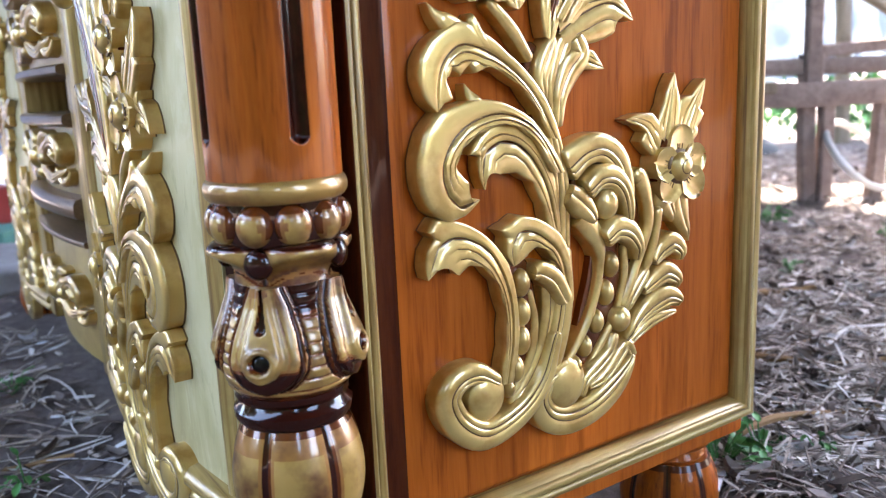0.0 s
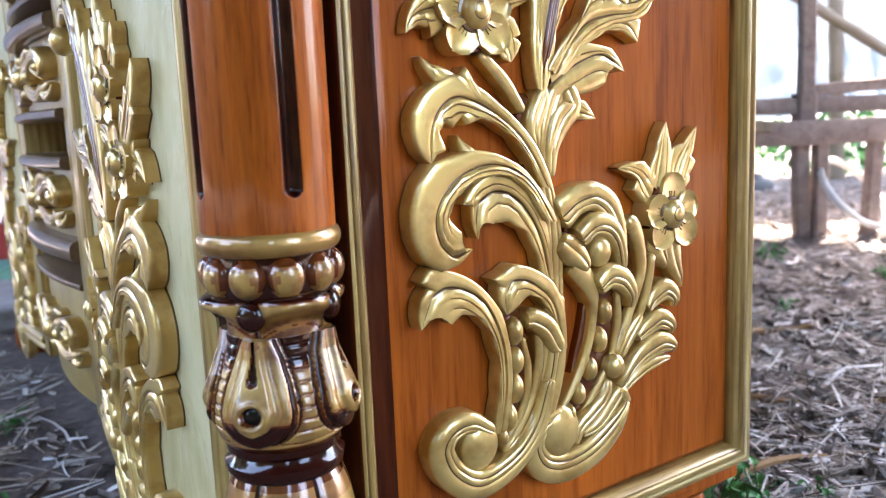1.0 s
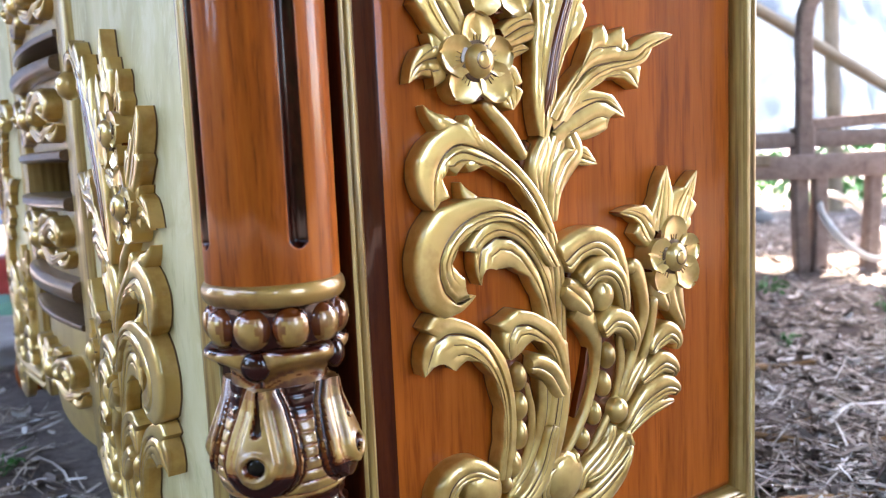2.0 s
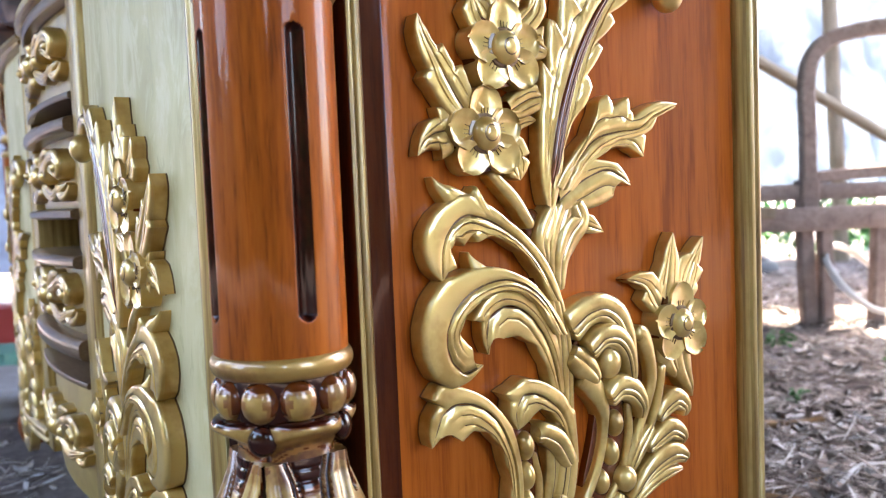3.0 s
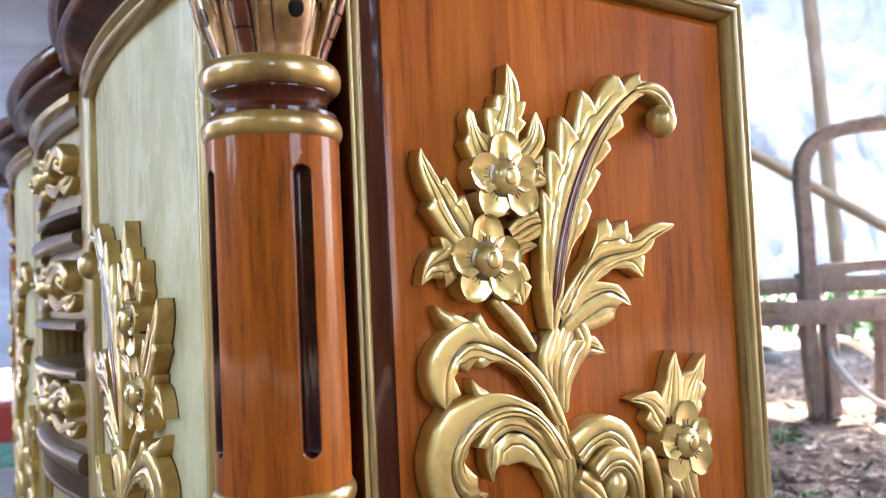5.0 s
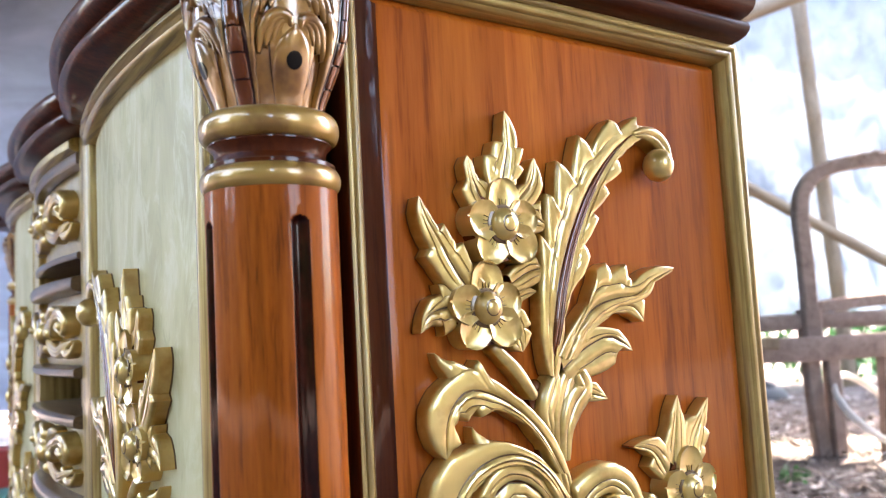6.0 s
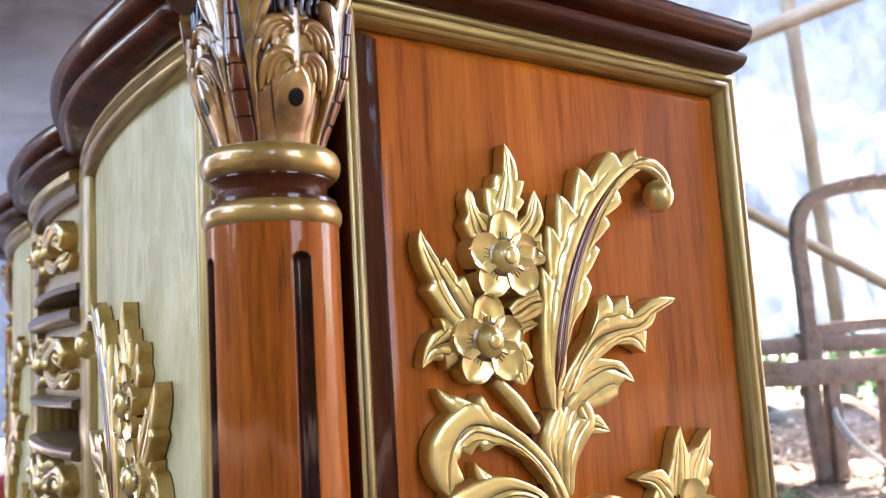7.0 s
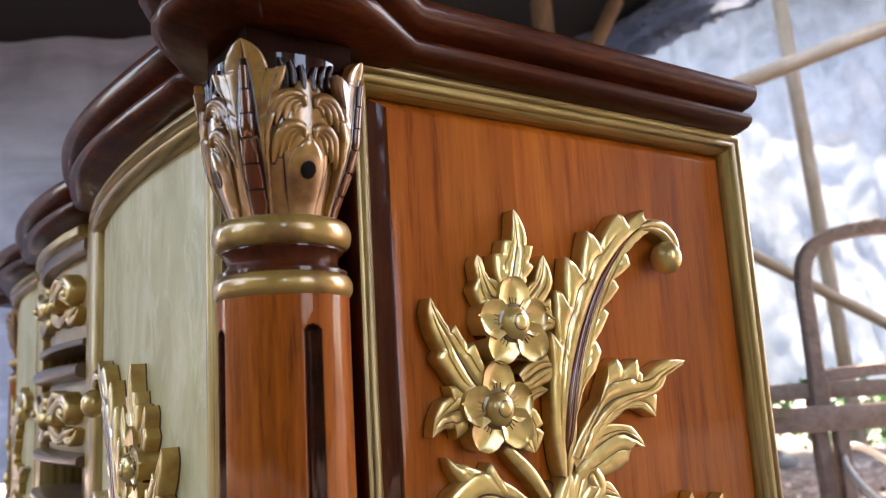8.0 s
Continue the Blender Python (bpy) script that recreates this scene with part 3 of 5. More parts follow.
    leaf(15, [(188, 352), (180, 387), (164, 414), (143, 427), (124, 424), (116, 412), (117, 393)],
         [(193, 351), (187, 397), (171, 421), (149, 438), (127, 441), (113, 432), (104, 420), (112, 418), (112, 405), (117, 393)],
         [(181, 353), (175, 375), (164, 394), (148, 403), (134, 403), (137, 417), (128, 415), (120, 407), (118, 393)], lines=((.55,), (.4,)))
    leaf(17, [(132, 237), (139, 273), (137, 309), (122, 343), (97, 359), (74, 357), (63, 334)],
         [(138, 235), (146, 272), (144, 309), (136, 336), (118, 357), (102, 368), (83, 375), (71, 377), (63, 368), (69, 363), (62, 354), (60, 342), (62, 333)],
         [(126, 238), (132, 266), (134, 292), (126, 320), (112, 336), (99, 338), (91, 332), (86, 346), (73, 342), (62, 333)], lines=((), (.35, .65,)))
    leaf(18, [(198, 294), (190, 331), (169, 352), (149, 357), (140, 346), (141, 331)],
         [(204, 292), (200, 335), (189, 352), (168, 365), (149, 370), (139, 365), (128, 361), (135, 354), (134, 342), (141, 331)],
         [(193, 295), (190, 323), (174, 340), (164, 343), (155, 337), (141, 331)], lines=((), (.4,)))
    carve("leaf", 15.5, 0, (99, 506, 20), (89, 513, 15), (81, 519, 8), (75, 527, 1))
    carve("leaf", 17.5, 0, (116, 450, 18), (110, 458, 12), (106, 465, 6), (104, 471, 1))
    close()


def flower(holder, u, v, r, h, place):
    """Five cupped petals round a ringed boss."""
    for i, (turn, grow) in enumerate(((-5, 1.06), (6, 0.96), (-3, 1.02), (8, 1.12), (-6, 0.95))):
        a = math.radians(92 + 72 * i + turn)
        c, s = math.cos(a), math.sin(a)
        bm = bmesh.new()
        rows = [(u + c * r * q * grow, v + s * r * q * grow, r * w) for q, w in ((0.1, 0.42), (0.35, 0.76), (0.56, 1.06), (0.70, 1.02))]
        ribbon(bm, rows, h * (0.92 + 0.06 * (i % 2)), 0, place, dome=0.04, cup=0.20, tip=0)
        for t in (-0.16, 0.02, 0.18):
            line = [(u + r * (c * q - s * t * q), v + r * (s * q + c * t * q), 0.0007) for q in (0.38, 0.52, 0.68)]
            ribbon(bm, line, h * (0.765 + 0.06 * (i % 2) + 0.9 * t * t), 0, place, n=2, mat=1, tip=0)
        part("petal", bm, [GOLD, GLAZE_AND_SHADE], holder)
    bm = bmesh.new()
    dome_cap(bm, u, v, r * 1.02, h * 0.74, place, base=0.85)
    part("flower_cup", bm, [AMBER], holder, "reddish brown glazed hollow")
    bm = bmesh.new()
    dome_cap(bm, u, v, r * 0.55, h * 0.90, place, base=0.9)
    part("boss_ring", bm, [GLAZE_AND_SHADE], holder, "brown glazed ring")
    bm = bmesh.new()
    dome_cap(bm, u, v, r * 0.46, h * 1.26, place, base=0.66)
    dome_cap(bm, u, v, r * 0.235, h * 1.245, place, base=0.968, mat=1)
    dome_cap(bm, u, v, r * 0.20, h * 1.285, place, base=0.945)
    part("boss", bm, [GOLD, GLAZE_AND_SHADE], holder)


# ---- plan of the sideboard ----
# The side faces -y, the front faces -x; it is 0.46 m deep and 1.59 m long.
MID = 0.810                   # middle of the front
COL = (-0.041, 0.034)         # axis of the corner column
PANEL_Y = 0.033               # face of the side panel
Z_TOP = 0.8635


def mirrored(y):
    return y if y <= MID else 2 * MID - y


def skew(y):
    """Moves the far end of the front back to fit the camera's view."""
    return 0.060 * max(0.0, y - 1.03)


def door_x(y):
    """Face of the bowed doors."""
    return -0.0615 + 0.0215 * ((mirrored(y) - 0.335) / 0.25) ** 2 + skew(y)


def drawer_x(y):
    return -0.045 - 0.021 * (1 - ((y - MID) / 0.215) ** 2)


def side_place(u, v, h):
    return Vector((u, PANEL_Y - h, v))


def door_place(u, v, h):
    y = u + 0.151
    return Vector((door_x(y) - h, y, v - 0.100))


def far_door_place(u, v, h):
    y = 2 * MID - (u + 0.151) - 0.03
    return Vector((door_x(y) - 0.8 * h, y, v - 0.108))


sideboard = thing("sideboard", "carved teak sideboard with gilt carvings, ivory doors and corner columns", "sideboard")


def slab_from_plan(bm, plan, z0, z1, mat=0):
    lo = [bm.verts.new((x, y, z0)) for x, y in plan]
    hi = [bm.verts.new((x, y, z1)) for x, y in plan]
    n = len(plan)
    for i in range(n):
        bm.faces.new((lo[i], lo[(i + 1) % n], hi[(i + 1) % n], hi[i])).material_index = mat
    bm.faces.new(lo[::-1]).material_index = mat
    bm.faces.new(hi).material_index = mat
    bmesh.ops.triangulate(bm, faces=[f for f in bm.faces if len(f.verts) > 4])


def ys(a, b, n):
    return [a + (b - a) * i / (n - 1) for i in range(n)]


# carcass: closed behind the doors, open at the drawer stack
plan = [(0.456, 0.047), (0.456, 2 * MID - 0.047), (0.026, 2 * MID - 0.047), (0.026, 2 * MID - 0.10)]
plan += [(door_x(y) + 0.022, y) for y in ys(2 * MID - 0.105, 2 * MID - 0.585, 14)]
plan += [(0.16, 2 * MID - 0.59), (0.16, 0.59)]
plan += [(door_x(y) + 0.022, y) for y in ys(0.585, 0.105, 14)]
plan += [(-0.012, 0.10), (-0.012, 0.047)]
bm = bmesh.new()
slab_from_plan(bm, plan, 0.105, 0.811)
part("carcass", bm, STAIN, sideboard, "dark stained carcass", smooth=0)

# raised and fielded side panel; only its left bevel is darker
bm = bmesh.new()
x0, x1, z0, z1 = 0.018, 0.453, 0.130, 0.802
rings = []
for inset, y in ((0.0, 0.050), (0.0, 0.0445), (0.004, 0.044), (0.021, PANEL_Y + 0.0038), (0.0245, PANEL_Y + 0.0022), (0.0275, PANEL_Y + 0.0009), (0.0305, PANEL_Y + 0.0002), (0.034, PANEL_Y), (0.06, PANEL_Y)):
    right = inset if inset < 0.01 else 0.55 * inset
    rings.append([bm.verts.new(c) for c in ((x0 + inset, y, z0 + right), (x1 - right, y, z0 + right), (x1 - right, y, z1 - right), (x0 + inset, y, z1 - right))])
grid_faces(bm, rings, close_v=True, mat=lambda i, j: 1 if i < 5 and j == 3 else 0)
bm.faces.new(rings[-1])
side_panel = part("side_panel", bm, [TEAK, BEVEL], sideboard, "reddish teak side panel with a dark left bevel", smooth=30)

# gold moulding round the side panel, mitred
bm = bmesh.new()
outer, inner = (0.008, 0.119, 0.463, 0.815), (0.025, 0.139, 0.442, 0.795)
rows = []
for s, y in ((0, 0.050), (0, 0.0255), (0.03, 0.0215), (0.10, 0.0195), (0.24, 0.019), (0.34, 0.0205), (0.38, 0.0235), (0.42, 0.0210), (0.52, 0.020),
             (0.62, 0.020), (0.71, 0.0215), (0.75, 0.0255), (0.79, 0.0235), (0.92, 0.026), (1.0, 0.035), (1.0, 0.046)):
    a, b, c, d = (o + (i - o) * s for o, i in zip(outer, inner))
    rows.append([bm.verts.new(q) for q in ((a, y, b), (c, y, b), (c, y, d), (a, y, d))])
# the left flank takes the bevel's dark brown
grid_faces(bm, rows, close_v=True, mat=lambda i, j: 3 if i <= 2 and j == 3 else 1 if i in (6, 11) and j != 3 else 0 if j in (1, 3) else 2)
part("panel_moulding", bm, [TRIM, GLAZE_AND_SHADE, TRIM_RAIL, BEVEL], sideboard, "gold painted grooved moulding", smooth=50)

# base board under the moulding, and the corner stile; its near black paints in the shadowed gap
bm = bmesh.new()
box(bm, (-0.005, 0.030, 0.100), (0.457, 0.060, 0.1175), 0.003)
part("base_board", bm, TEAK, sideboard)
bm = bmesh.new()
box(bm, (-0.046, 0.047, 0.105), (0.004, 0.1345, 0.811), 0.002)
part("corner_stile", bm, STAIN, sideboard, "dark corner post, near black for the shadowed gap beside it")

side_carving = new("side_carving")
side_carving.parent = sideboard
side_carving["label"] = "gold painted plant carving with scrolls, leaves and three flowers"
ornament(side_carving, side_place)


# ---- doors ----
def bowed(bm, y0, y1, z0, z1, face, out, depth, n=24, profile=None, mat=0):
    """A bar that follows the bow of the front; profile rows of (z share, out share)."""
    profile = profile or ((0, 0), (0.04, 0.9), (0.12, 1), (0.88, 1), (0.96, 0.9), (1, 0))
    rows = []
    for y in ys(y0, y1, n):
        x = face(y)
        row = [bm.verts.new((x + depth, y, z0))]
        row += [bm.verts.new((x - out * q, y, z0 + (z1 - z0) * s)) for s, q in profile]
        row.append(bm.verts.new((x + depth, y, z1)))
        rows.append(row)
    grid_faces(bm, rows, close_v=True, mat=mat)
    bm.faces.new(rows[0]).material_index = mat
    bm.faces.new(rows[-1]).material_index = mat


RIDGED = ((0, 0), (0.02, 0.55), (0.12, 0.8), (0.25, 0.85), (0.36, 0.7), (0.42, 0.45), (0.48, 0.8), (0.6, 1.0), (0.75, 1.0), (0.88, 0.8), (0.97, 0.5), (1, 0))


def door(place, m):
    """One bowed door; m maps y to the mirrored one."""
    def span(a, b):
        return (m(a), m(b)) if m(a) < m(b) else (m(b), m(a))
    bm = bmesh.new()
    bowed(bm, *span(0.135, 0.572), 0.150, 0.800, door_x, 0.0, 0.02)
    leafed = part("door", bm, IVORY, sideboard, "ivory painted bowed door panel", smooth=30)
    for name, a, b, z0, z1, out in (("top_moulding", 0.115, 0.590, 0.788, 0.8115, 0.018), ("bottom_moulding", 0.115, 0.590, 0.119, 0.152, 0.016)):
        bm = bmesh.new()
        bowed(bm, *span(a, b), z0, z1, door_x, out, 0.02, profile=RIDGED)
        part(name, bm, TRIM_BOW, leafed, "gold painted moulding", smooth=50)
    for a, b, out in ((0.136, 0.158, 0.006), (0.571, 0.590, 0.011)):
        bm = bmesh.new()
        a, b = span(a, b)
        rows = [[bm.verts.new((door_x(y) + (0.02 if j in (0, 12) else -out * math.sin(math.pi * (j - 1) / 10) ** 0.7), y, z)) for z in (0.145, 0.795)]
                for j, y in enumerate([a] + ys(a, b, 11) + [b])]
        grid_faces(bm, rows)
        part("edge_moulding", bm, TRIM, leafed, "gold painted edge strip", smooth=30)
    carving = new("door_carving")
    carving.parent = sideboard
    carving["label"] = "gold painted plant carving with scrolls, leaves and three flowers"
    ornament(carving, place)


door(door_place, lambda y: y)
door(far_door_place, lambda y: 2 * MID - y)


# ---- drawer stack between the doors ----
def drawer_face(y):
    """Drawer fronts sit back from the shelf edges."""
    return drawer_x(y) + 0.016


def drawer_ornament(holder, z):
    """A spray of leaves either side of a knob, spread over the drawer front."""
    def place(u, v, h):
        y = MID + u
        return Vector((drawer_face(y) - 0.003 - h, y, z + v))
    for side in (-1, 1):
        for high, veins, rows in (
                (19, 2, ((6, -4, 12), (30, 8, 22), (62, 16, 22), (92, 10, 16), (112, -4, 5))),
                (22, 1, ((60, 2, 8), (84, 22, 17), (110, 27, 20), (130, 16, 17), (126, 2, 12), (114, 4, 6))),
                (17, 2, ((10, 4, 10), (24, 24, 17), (44, 33, 15), (66, 34, 4))),
                (16, 2, ((12, -8, 10), (40, -18, 19), (74, -24, 17), (104, -18, 13), (134, -10, 3))),
                (15, 1, ((90, -12, 8), (112, -26, 14), (132, -24, 10), (142, -12, 3)))):
            bm = bmesh.new()
            ribbon(bm, [(side * a / 1000, b / 1000, c / 1000) for a, b, c in rows], high / 1000, veins, place, side_mat=2)
            part("leaf", bm, [GOLD_OLD, GLAZE_AND_SHADE, GOLD_SIDE], holder)
    for u, v, r, h in ((0, 2, 17, 27), (0, 26, 10, 20), (0, -20, 10, 18), (46, 2, 11, 23), (-46, 2, 11, 23), (122, 10, 9, 26), (-122, 10, 9, 26)):
        bm = bmesh.new()
        dome_cap(bm, u / 1000, v / 1000, r / 1000, h / 1000, place)
        part("knob", bm, [GOLD_OLD], holder)


def stack_bar(name, z0, z1, out, mat, label="", face=drawer_x, depth=0.20):
    bm = bmesh.new()
    bowed(bm, 0.636, 2 * MID - 0.636, z0, z1, face, out, depth, profile=((0, 0), (0.08, 0.6), (0.25, 0.95), (0.5, 1), (0.75, 0.95), (0.92, 0.6), (1, 0)))
    return part(name, bm, mat, sideboard, label, smooth=40)


for a, b in ((0.5910, 0.6350), (2 * MID - 0.6350, 2 * MID - 0.5910)):
    bm = bmesh.new()
    box(bm, (-0.0505, a, 0.120), (0.10, b, 0.8100), 0.004)
    part("bay_post", bm, TRIM, sideboard, "gold painted post beside the drawers")
stack_bar("top_rail", 0.792, 0.8105, 0.010, TRIM_BOW, "gold painted moulding over the drawers")
for z0, z1, out in ((0.776, 0.792, 0.002), (0.654, 0.663, 0.002), (0.612, 0.633, 0.010), (0.503, 0.517, 0.008), (0.440, 0.457, 0.009), (0.322, 0.350, 0.009), (0.286, 0.294, 0.002)):
    stack_bar("shelf", z0, z1, out, SHELF, "grey brown curved shelf edge")
for z0, z1, at in ((0.663, 0.776, 0.716), (0.517, 0.612, 0.560), (0.350, 0.440, 0.395), (0.119, 0.286, 0.205)):
    drawer = stack_bar("drawer", z0 + 0.001, z1 - 0.001, 0.003, CREAM, "cream drawer front with a gold carving", drawer_face, 0.18)
    drawer_ornament(drawer, at)
bm = bmesh.new()
box(bm, (-0.028, MID - 0.11, 0.4572), (0.03, MID - 0.04, 0.5028), 0.004)
part("slot_divider", bm, SHELF, sideboard)


# ---- cornice ----
def cornice_path():
    path = [(0.455, 0.031)] + [(x, 0.031) for x in (0.3, 0.15, 0.045)]
    for a in range(-62, -230, -14):
        path.append((COL[0] + 0.050 * math.cos(radians(a)), COL[1] + 0.050 * math.sin(radians(a))))
    path += [(door_x(y) + 0.001 - 0.014 * math.exp(-((y - 0.40) / 0.17) ** 2), y) for y in ys(0.115, 0.575, 20)]
    path += [(door_x(0.575) + 0.016, 0.588)]
    path += [(drawer_x(y) + 0.002, y) for y in ys(0.61, MID, 10)]
    return path + [(x + (skew(2 * MID - y) if x < 0.2 else 0), 2 * MID - y) for x, y in path[-2::-1]]


def sweep(bm, path, profile):
    """Profile rows of (out, z) along a plan path that has its outside on the left hand side."""
    p = np.array(path)
    d = np.gradient(p, axis=0)
    d /= np.linalg.norm(d, axis=1)[:, None]
    d[0], d[-1] = (-1, 0), (1, 0)
    rows = []
    for (x, y), (dx, dy) in zip(p, d):
        rows.append([bm.verts.new((x + dy * o, y - dx * o, z)) for o, z in profile])
    grid_faces(bm, rows)
    return rows


profile = [(-0.004, 0.8105), (0.006, 0.8105), (0.010, 0.8135), (0.020, 0.8150), (0.028, 0.8175), (0.0325, 0.8215), (0.034, 0.8255), (0.032, 0.8300), (0.0235, 0.8320), (0.0215, 0.8340), (0.0255, 0.8355),
           (0.033, 0.8375), (0.039, 0.8415), (0.042, 0.8465), (0.0425, 0.8525), (0.040, 0.8575), (0.035, 0.8610), (0.028, 0.8625), (0.0, Z_TOP)]
path = cornice_path()
bm = bmesh.new()
rows = sweep(bm, path, [(-o, z) for o, z in profile])
bm.faces.new([r[-1] for r in rows])
bm.faces.new([r[0] for r in rows][::-1])
for r in (rows[0], rows[-1]):
    bm.faces.new(r)
bmesh.ops.triangulate(bm, faces=[f for f in bm.faces if len(f.verts) > 30])
part("cornice", bm, CORNICE, sideboard, "dark red brown moulded top with rounded lips", smooth=45)


# ---- turned and carved corner columns ----
def bell(z):
    """Radius of the capital's core."""
    return float(np.interp(z, (0.688, 0.698, 0.712, 0.726, 0.742, 0.760, 0.780, 0.800), (0.0320, 0.0338, 0.0382, 0.0422, 0.0448, 0.0452, 0.0446, 0.0450)))


def bulb(z):
    """Radius of the carved bulb below the shaft."""
    return float(np.interp(z, (0.280, 0.284, 0.290, 0.298, 0.306, 0.316, 0.328, 0.340, 0.352), (0.0385, 0.0415, 0.0435, 0.0445, 0.0440, 0.0415, 0.0372, 0.0332, 0.0318)))


def smooth(t):
    t = max(0.0, min(1.0, t))
    return t * t * (3 - 2 * t)


def bell_curve(t):
    return math.exp(-t * t)


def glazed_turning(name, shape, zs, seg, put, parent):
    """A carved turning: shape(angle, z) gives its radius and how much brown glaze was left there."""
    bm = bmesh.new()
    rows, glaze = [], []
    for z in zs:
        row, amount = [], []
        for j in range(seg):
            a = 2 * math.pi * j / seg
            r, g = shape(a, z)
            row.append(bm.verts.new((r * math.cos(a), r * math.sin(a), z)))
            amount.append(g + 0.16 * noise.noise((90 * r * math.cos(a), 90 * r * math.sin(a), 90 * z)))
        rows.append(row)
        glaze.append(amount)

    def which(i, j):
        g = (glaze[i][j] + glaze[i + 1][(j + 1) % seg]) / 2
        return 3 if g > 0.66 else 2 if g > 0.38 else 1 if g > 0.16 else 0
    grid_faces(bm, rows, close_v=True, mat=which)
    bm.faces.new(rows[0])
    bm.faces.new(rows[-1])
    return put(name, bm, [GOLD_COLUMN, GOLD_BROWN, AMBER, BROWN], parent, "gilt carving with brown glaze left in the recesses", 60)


def column(at):
    def put(name, bm, mats, parent=None, label="", smooth=38):
        ob = part(name, bm, mats, parent, label, smooth)
        if parent is None:
            ob.parent = sideboard
            ob.matrix_basis = at
        return ob

    # shaft with four round-ended flutes
    bm = bmesh.new()
    seg = 144

    def flute(a, r, z):
        q = (a + math.pi / 4) % (math.pi / 2) - math.pi / 4
        x = q * r / 0.0055
        z = min(max(z, 0.4452), 0.6148) - z
        k = 1 - x * x - (z / 0.0052) ** 2
        return r - 0.0056 * k ** 0.7 if k > 0 else r

    zs = sorted({*ys(0.415, 0.640, 20), *ys(0.4396, 0.4456, 9), *ys(0.6144, 0.6206, 9)})
    rows = []
    for z in zs:
        row = []
        for j in range(seg):
            a = 2 * math.pi * (j + 0.9 * math.sin(4 * 2 * math.pi * j / seg) * -2.4) / seg
            r = flute(a, 0.0432, z)
            row.append(bm.verts.new((r * math.cos(a), r * math.sin(a), z)))
        rows.append(row)

    def dark(i, j):
        return 1 if min((v.co.x ** 2 + v.co.y ** 2) ** 0.5 for v in (rows[i][j], rows[i + 1][j], rows[i][(j + 1) % seg])) < 0.0427 else 0

    grid_faces(bm, rows, close_v=True, mat=dark)
    shaft = put("column", bm, [SHAFT, FLUTE], None, "turned teak column with dark flutes and gilt capital", 60)

    for z, h, r, out in ((0.404, 0.0155, 0.0425, 0.0038), (0.638, 0.0165, 0.0425, 0.0036), (0.671, 0.019, 0.0425, 0.0038)):
        bm = bmesh.new()
        lathe(bm, [(0.03, z), *arc_profile(r - 0.002, z, h, out + 0.002, 10), (0.03, z + h)], 56)
        put("ring", bm, GOLD_RING, shaft, "gold painted ring")
    bm = bmesh.new()
    lathe(bm, [(0.030, 0.6535), (0.0425, 0.6540), (0.0425, 0.6565), (0.0385, 0.6580), (0.0360, 0.6620), (0.0370, 0.6665), (0.0405, 0.6700), (0.0405, 0.6725), (0.030, 0.673)], 56)
    put("scotia", bm, BEVEL, shaft, "dark reddish brown polished scotia")

    # ring of ten beads on a dark core
    bm = bmesh.new()
    lathe(bm, [(0.030, 0.376), (0.0395, 0.378), (0.0405, 0.391), (0.0395, 0.404), (0.030, 0.405)], 40)
    put("bead_core", bm, BROWN, shaft)
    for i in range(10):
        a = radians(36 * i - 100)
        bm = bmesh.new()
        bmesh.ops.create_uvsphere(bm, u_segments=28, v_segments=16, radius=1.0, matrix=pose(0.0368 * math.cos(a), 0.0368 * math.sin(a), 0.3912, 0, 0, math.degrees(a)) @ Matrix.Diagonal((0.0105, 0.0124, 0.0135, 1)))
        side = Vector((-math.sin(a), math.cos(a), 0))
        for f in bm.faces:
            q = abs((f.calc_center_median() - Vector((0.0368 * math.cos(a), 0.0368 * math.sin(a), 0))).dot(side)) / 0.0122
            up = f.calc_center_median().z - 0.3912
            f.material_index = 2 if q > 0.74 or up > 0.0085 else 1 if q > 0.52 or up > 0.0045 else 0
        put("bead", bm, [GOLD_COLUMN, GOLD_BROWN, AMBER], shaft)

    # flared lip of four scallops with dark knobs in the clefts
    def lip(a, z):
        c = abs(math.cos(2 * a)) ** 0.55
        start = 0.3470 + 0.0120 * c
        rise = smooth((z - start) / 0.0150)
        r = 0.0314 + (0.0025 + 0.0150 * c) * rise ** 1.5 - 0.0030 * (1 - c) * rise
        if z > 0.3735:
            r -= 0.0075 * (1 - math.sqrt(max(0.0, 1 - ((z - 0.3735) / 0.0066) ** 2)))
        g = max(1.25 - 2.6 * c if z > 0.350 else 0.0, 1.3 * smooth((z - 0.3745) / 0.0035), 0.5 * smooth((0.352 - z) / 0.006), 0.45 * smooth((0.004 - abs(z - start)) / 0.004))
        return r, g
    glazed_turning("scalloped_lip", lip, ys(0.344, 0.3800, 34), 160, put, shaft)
    for i in range(4):
        a = radians(90 * i - 135)
        bm = bmesh.new()
        bmesh.ops.create_uvsphere(bm, u_segments=18, v_segments=12, radius=1.0, matrix=pose(0.0385 * math.cos(a), 0.0385 * math.sin(a), 0.3675, 0, 0, math.degrees(a)) @ Matrix.Diagonal((0.0062, 0.0095, 0.0098, 1)))
        put("lip_knob", bm, BROWN, shaft, "dark brown glazed knob")

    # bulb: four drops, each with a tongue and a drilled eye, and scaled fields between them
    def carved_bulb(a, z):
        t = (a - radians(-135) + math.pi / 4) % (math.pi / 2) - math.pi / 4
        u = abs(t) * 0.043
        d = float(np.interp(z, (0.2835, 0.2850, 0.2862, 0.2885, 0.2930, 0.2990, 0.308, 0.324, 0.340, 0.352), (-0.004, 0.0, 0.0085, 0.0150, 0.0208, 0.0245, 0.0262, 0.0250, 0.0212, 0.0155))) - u
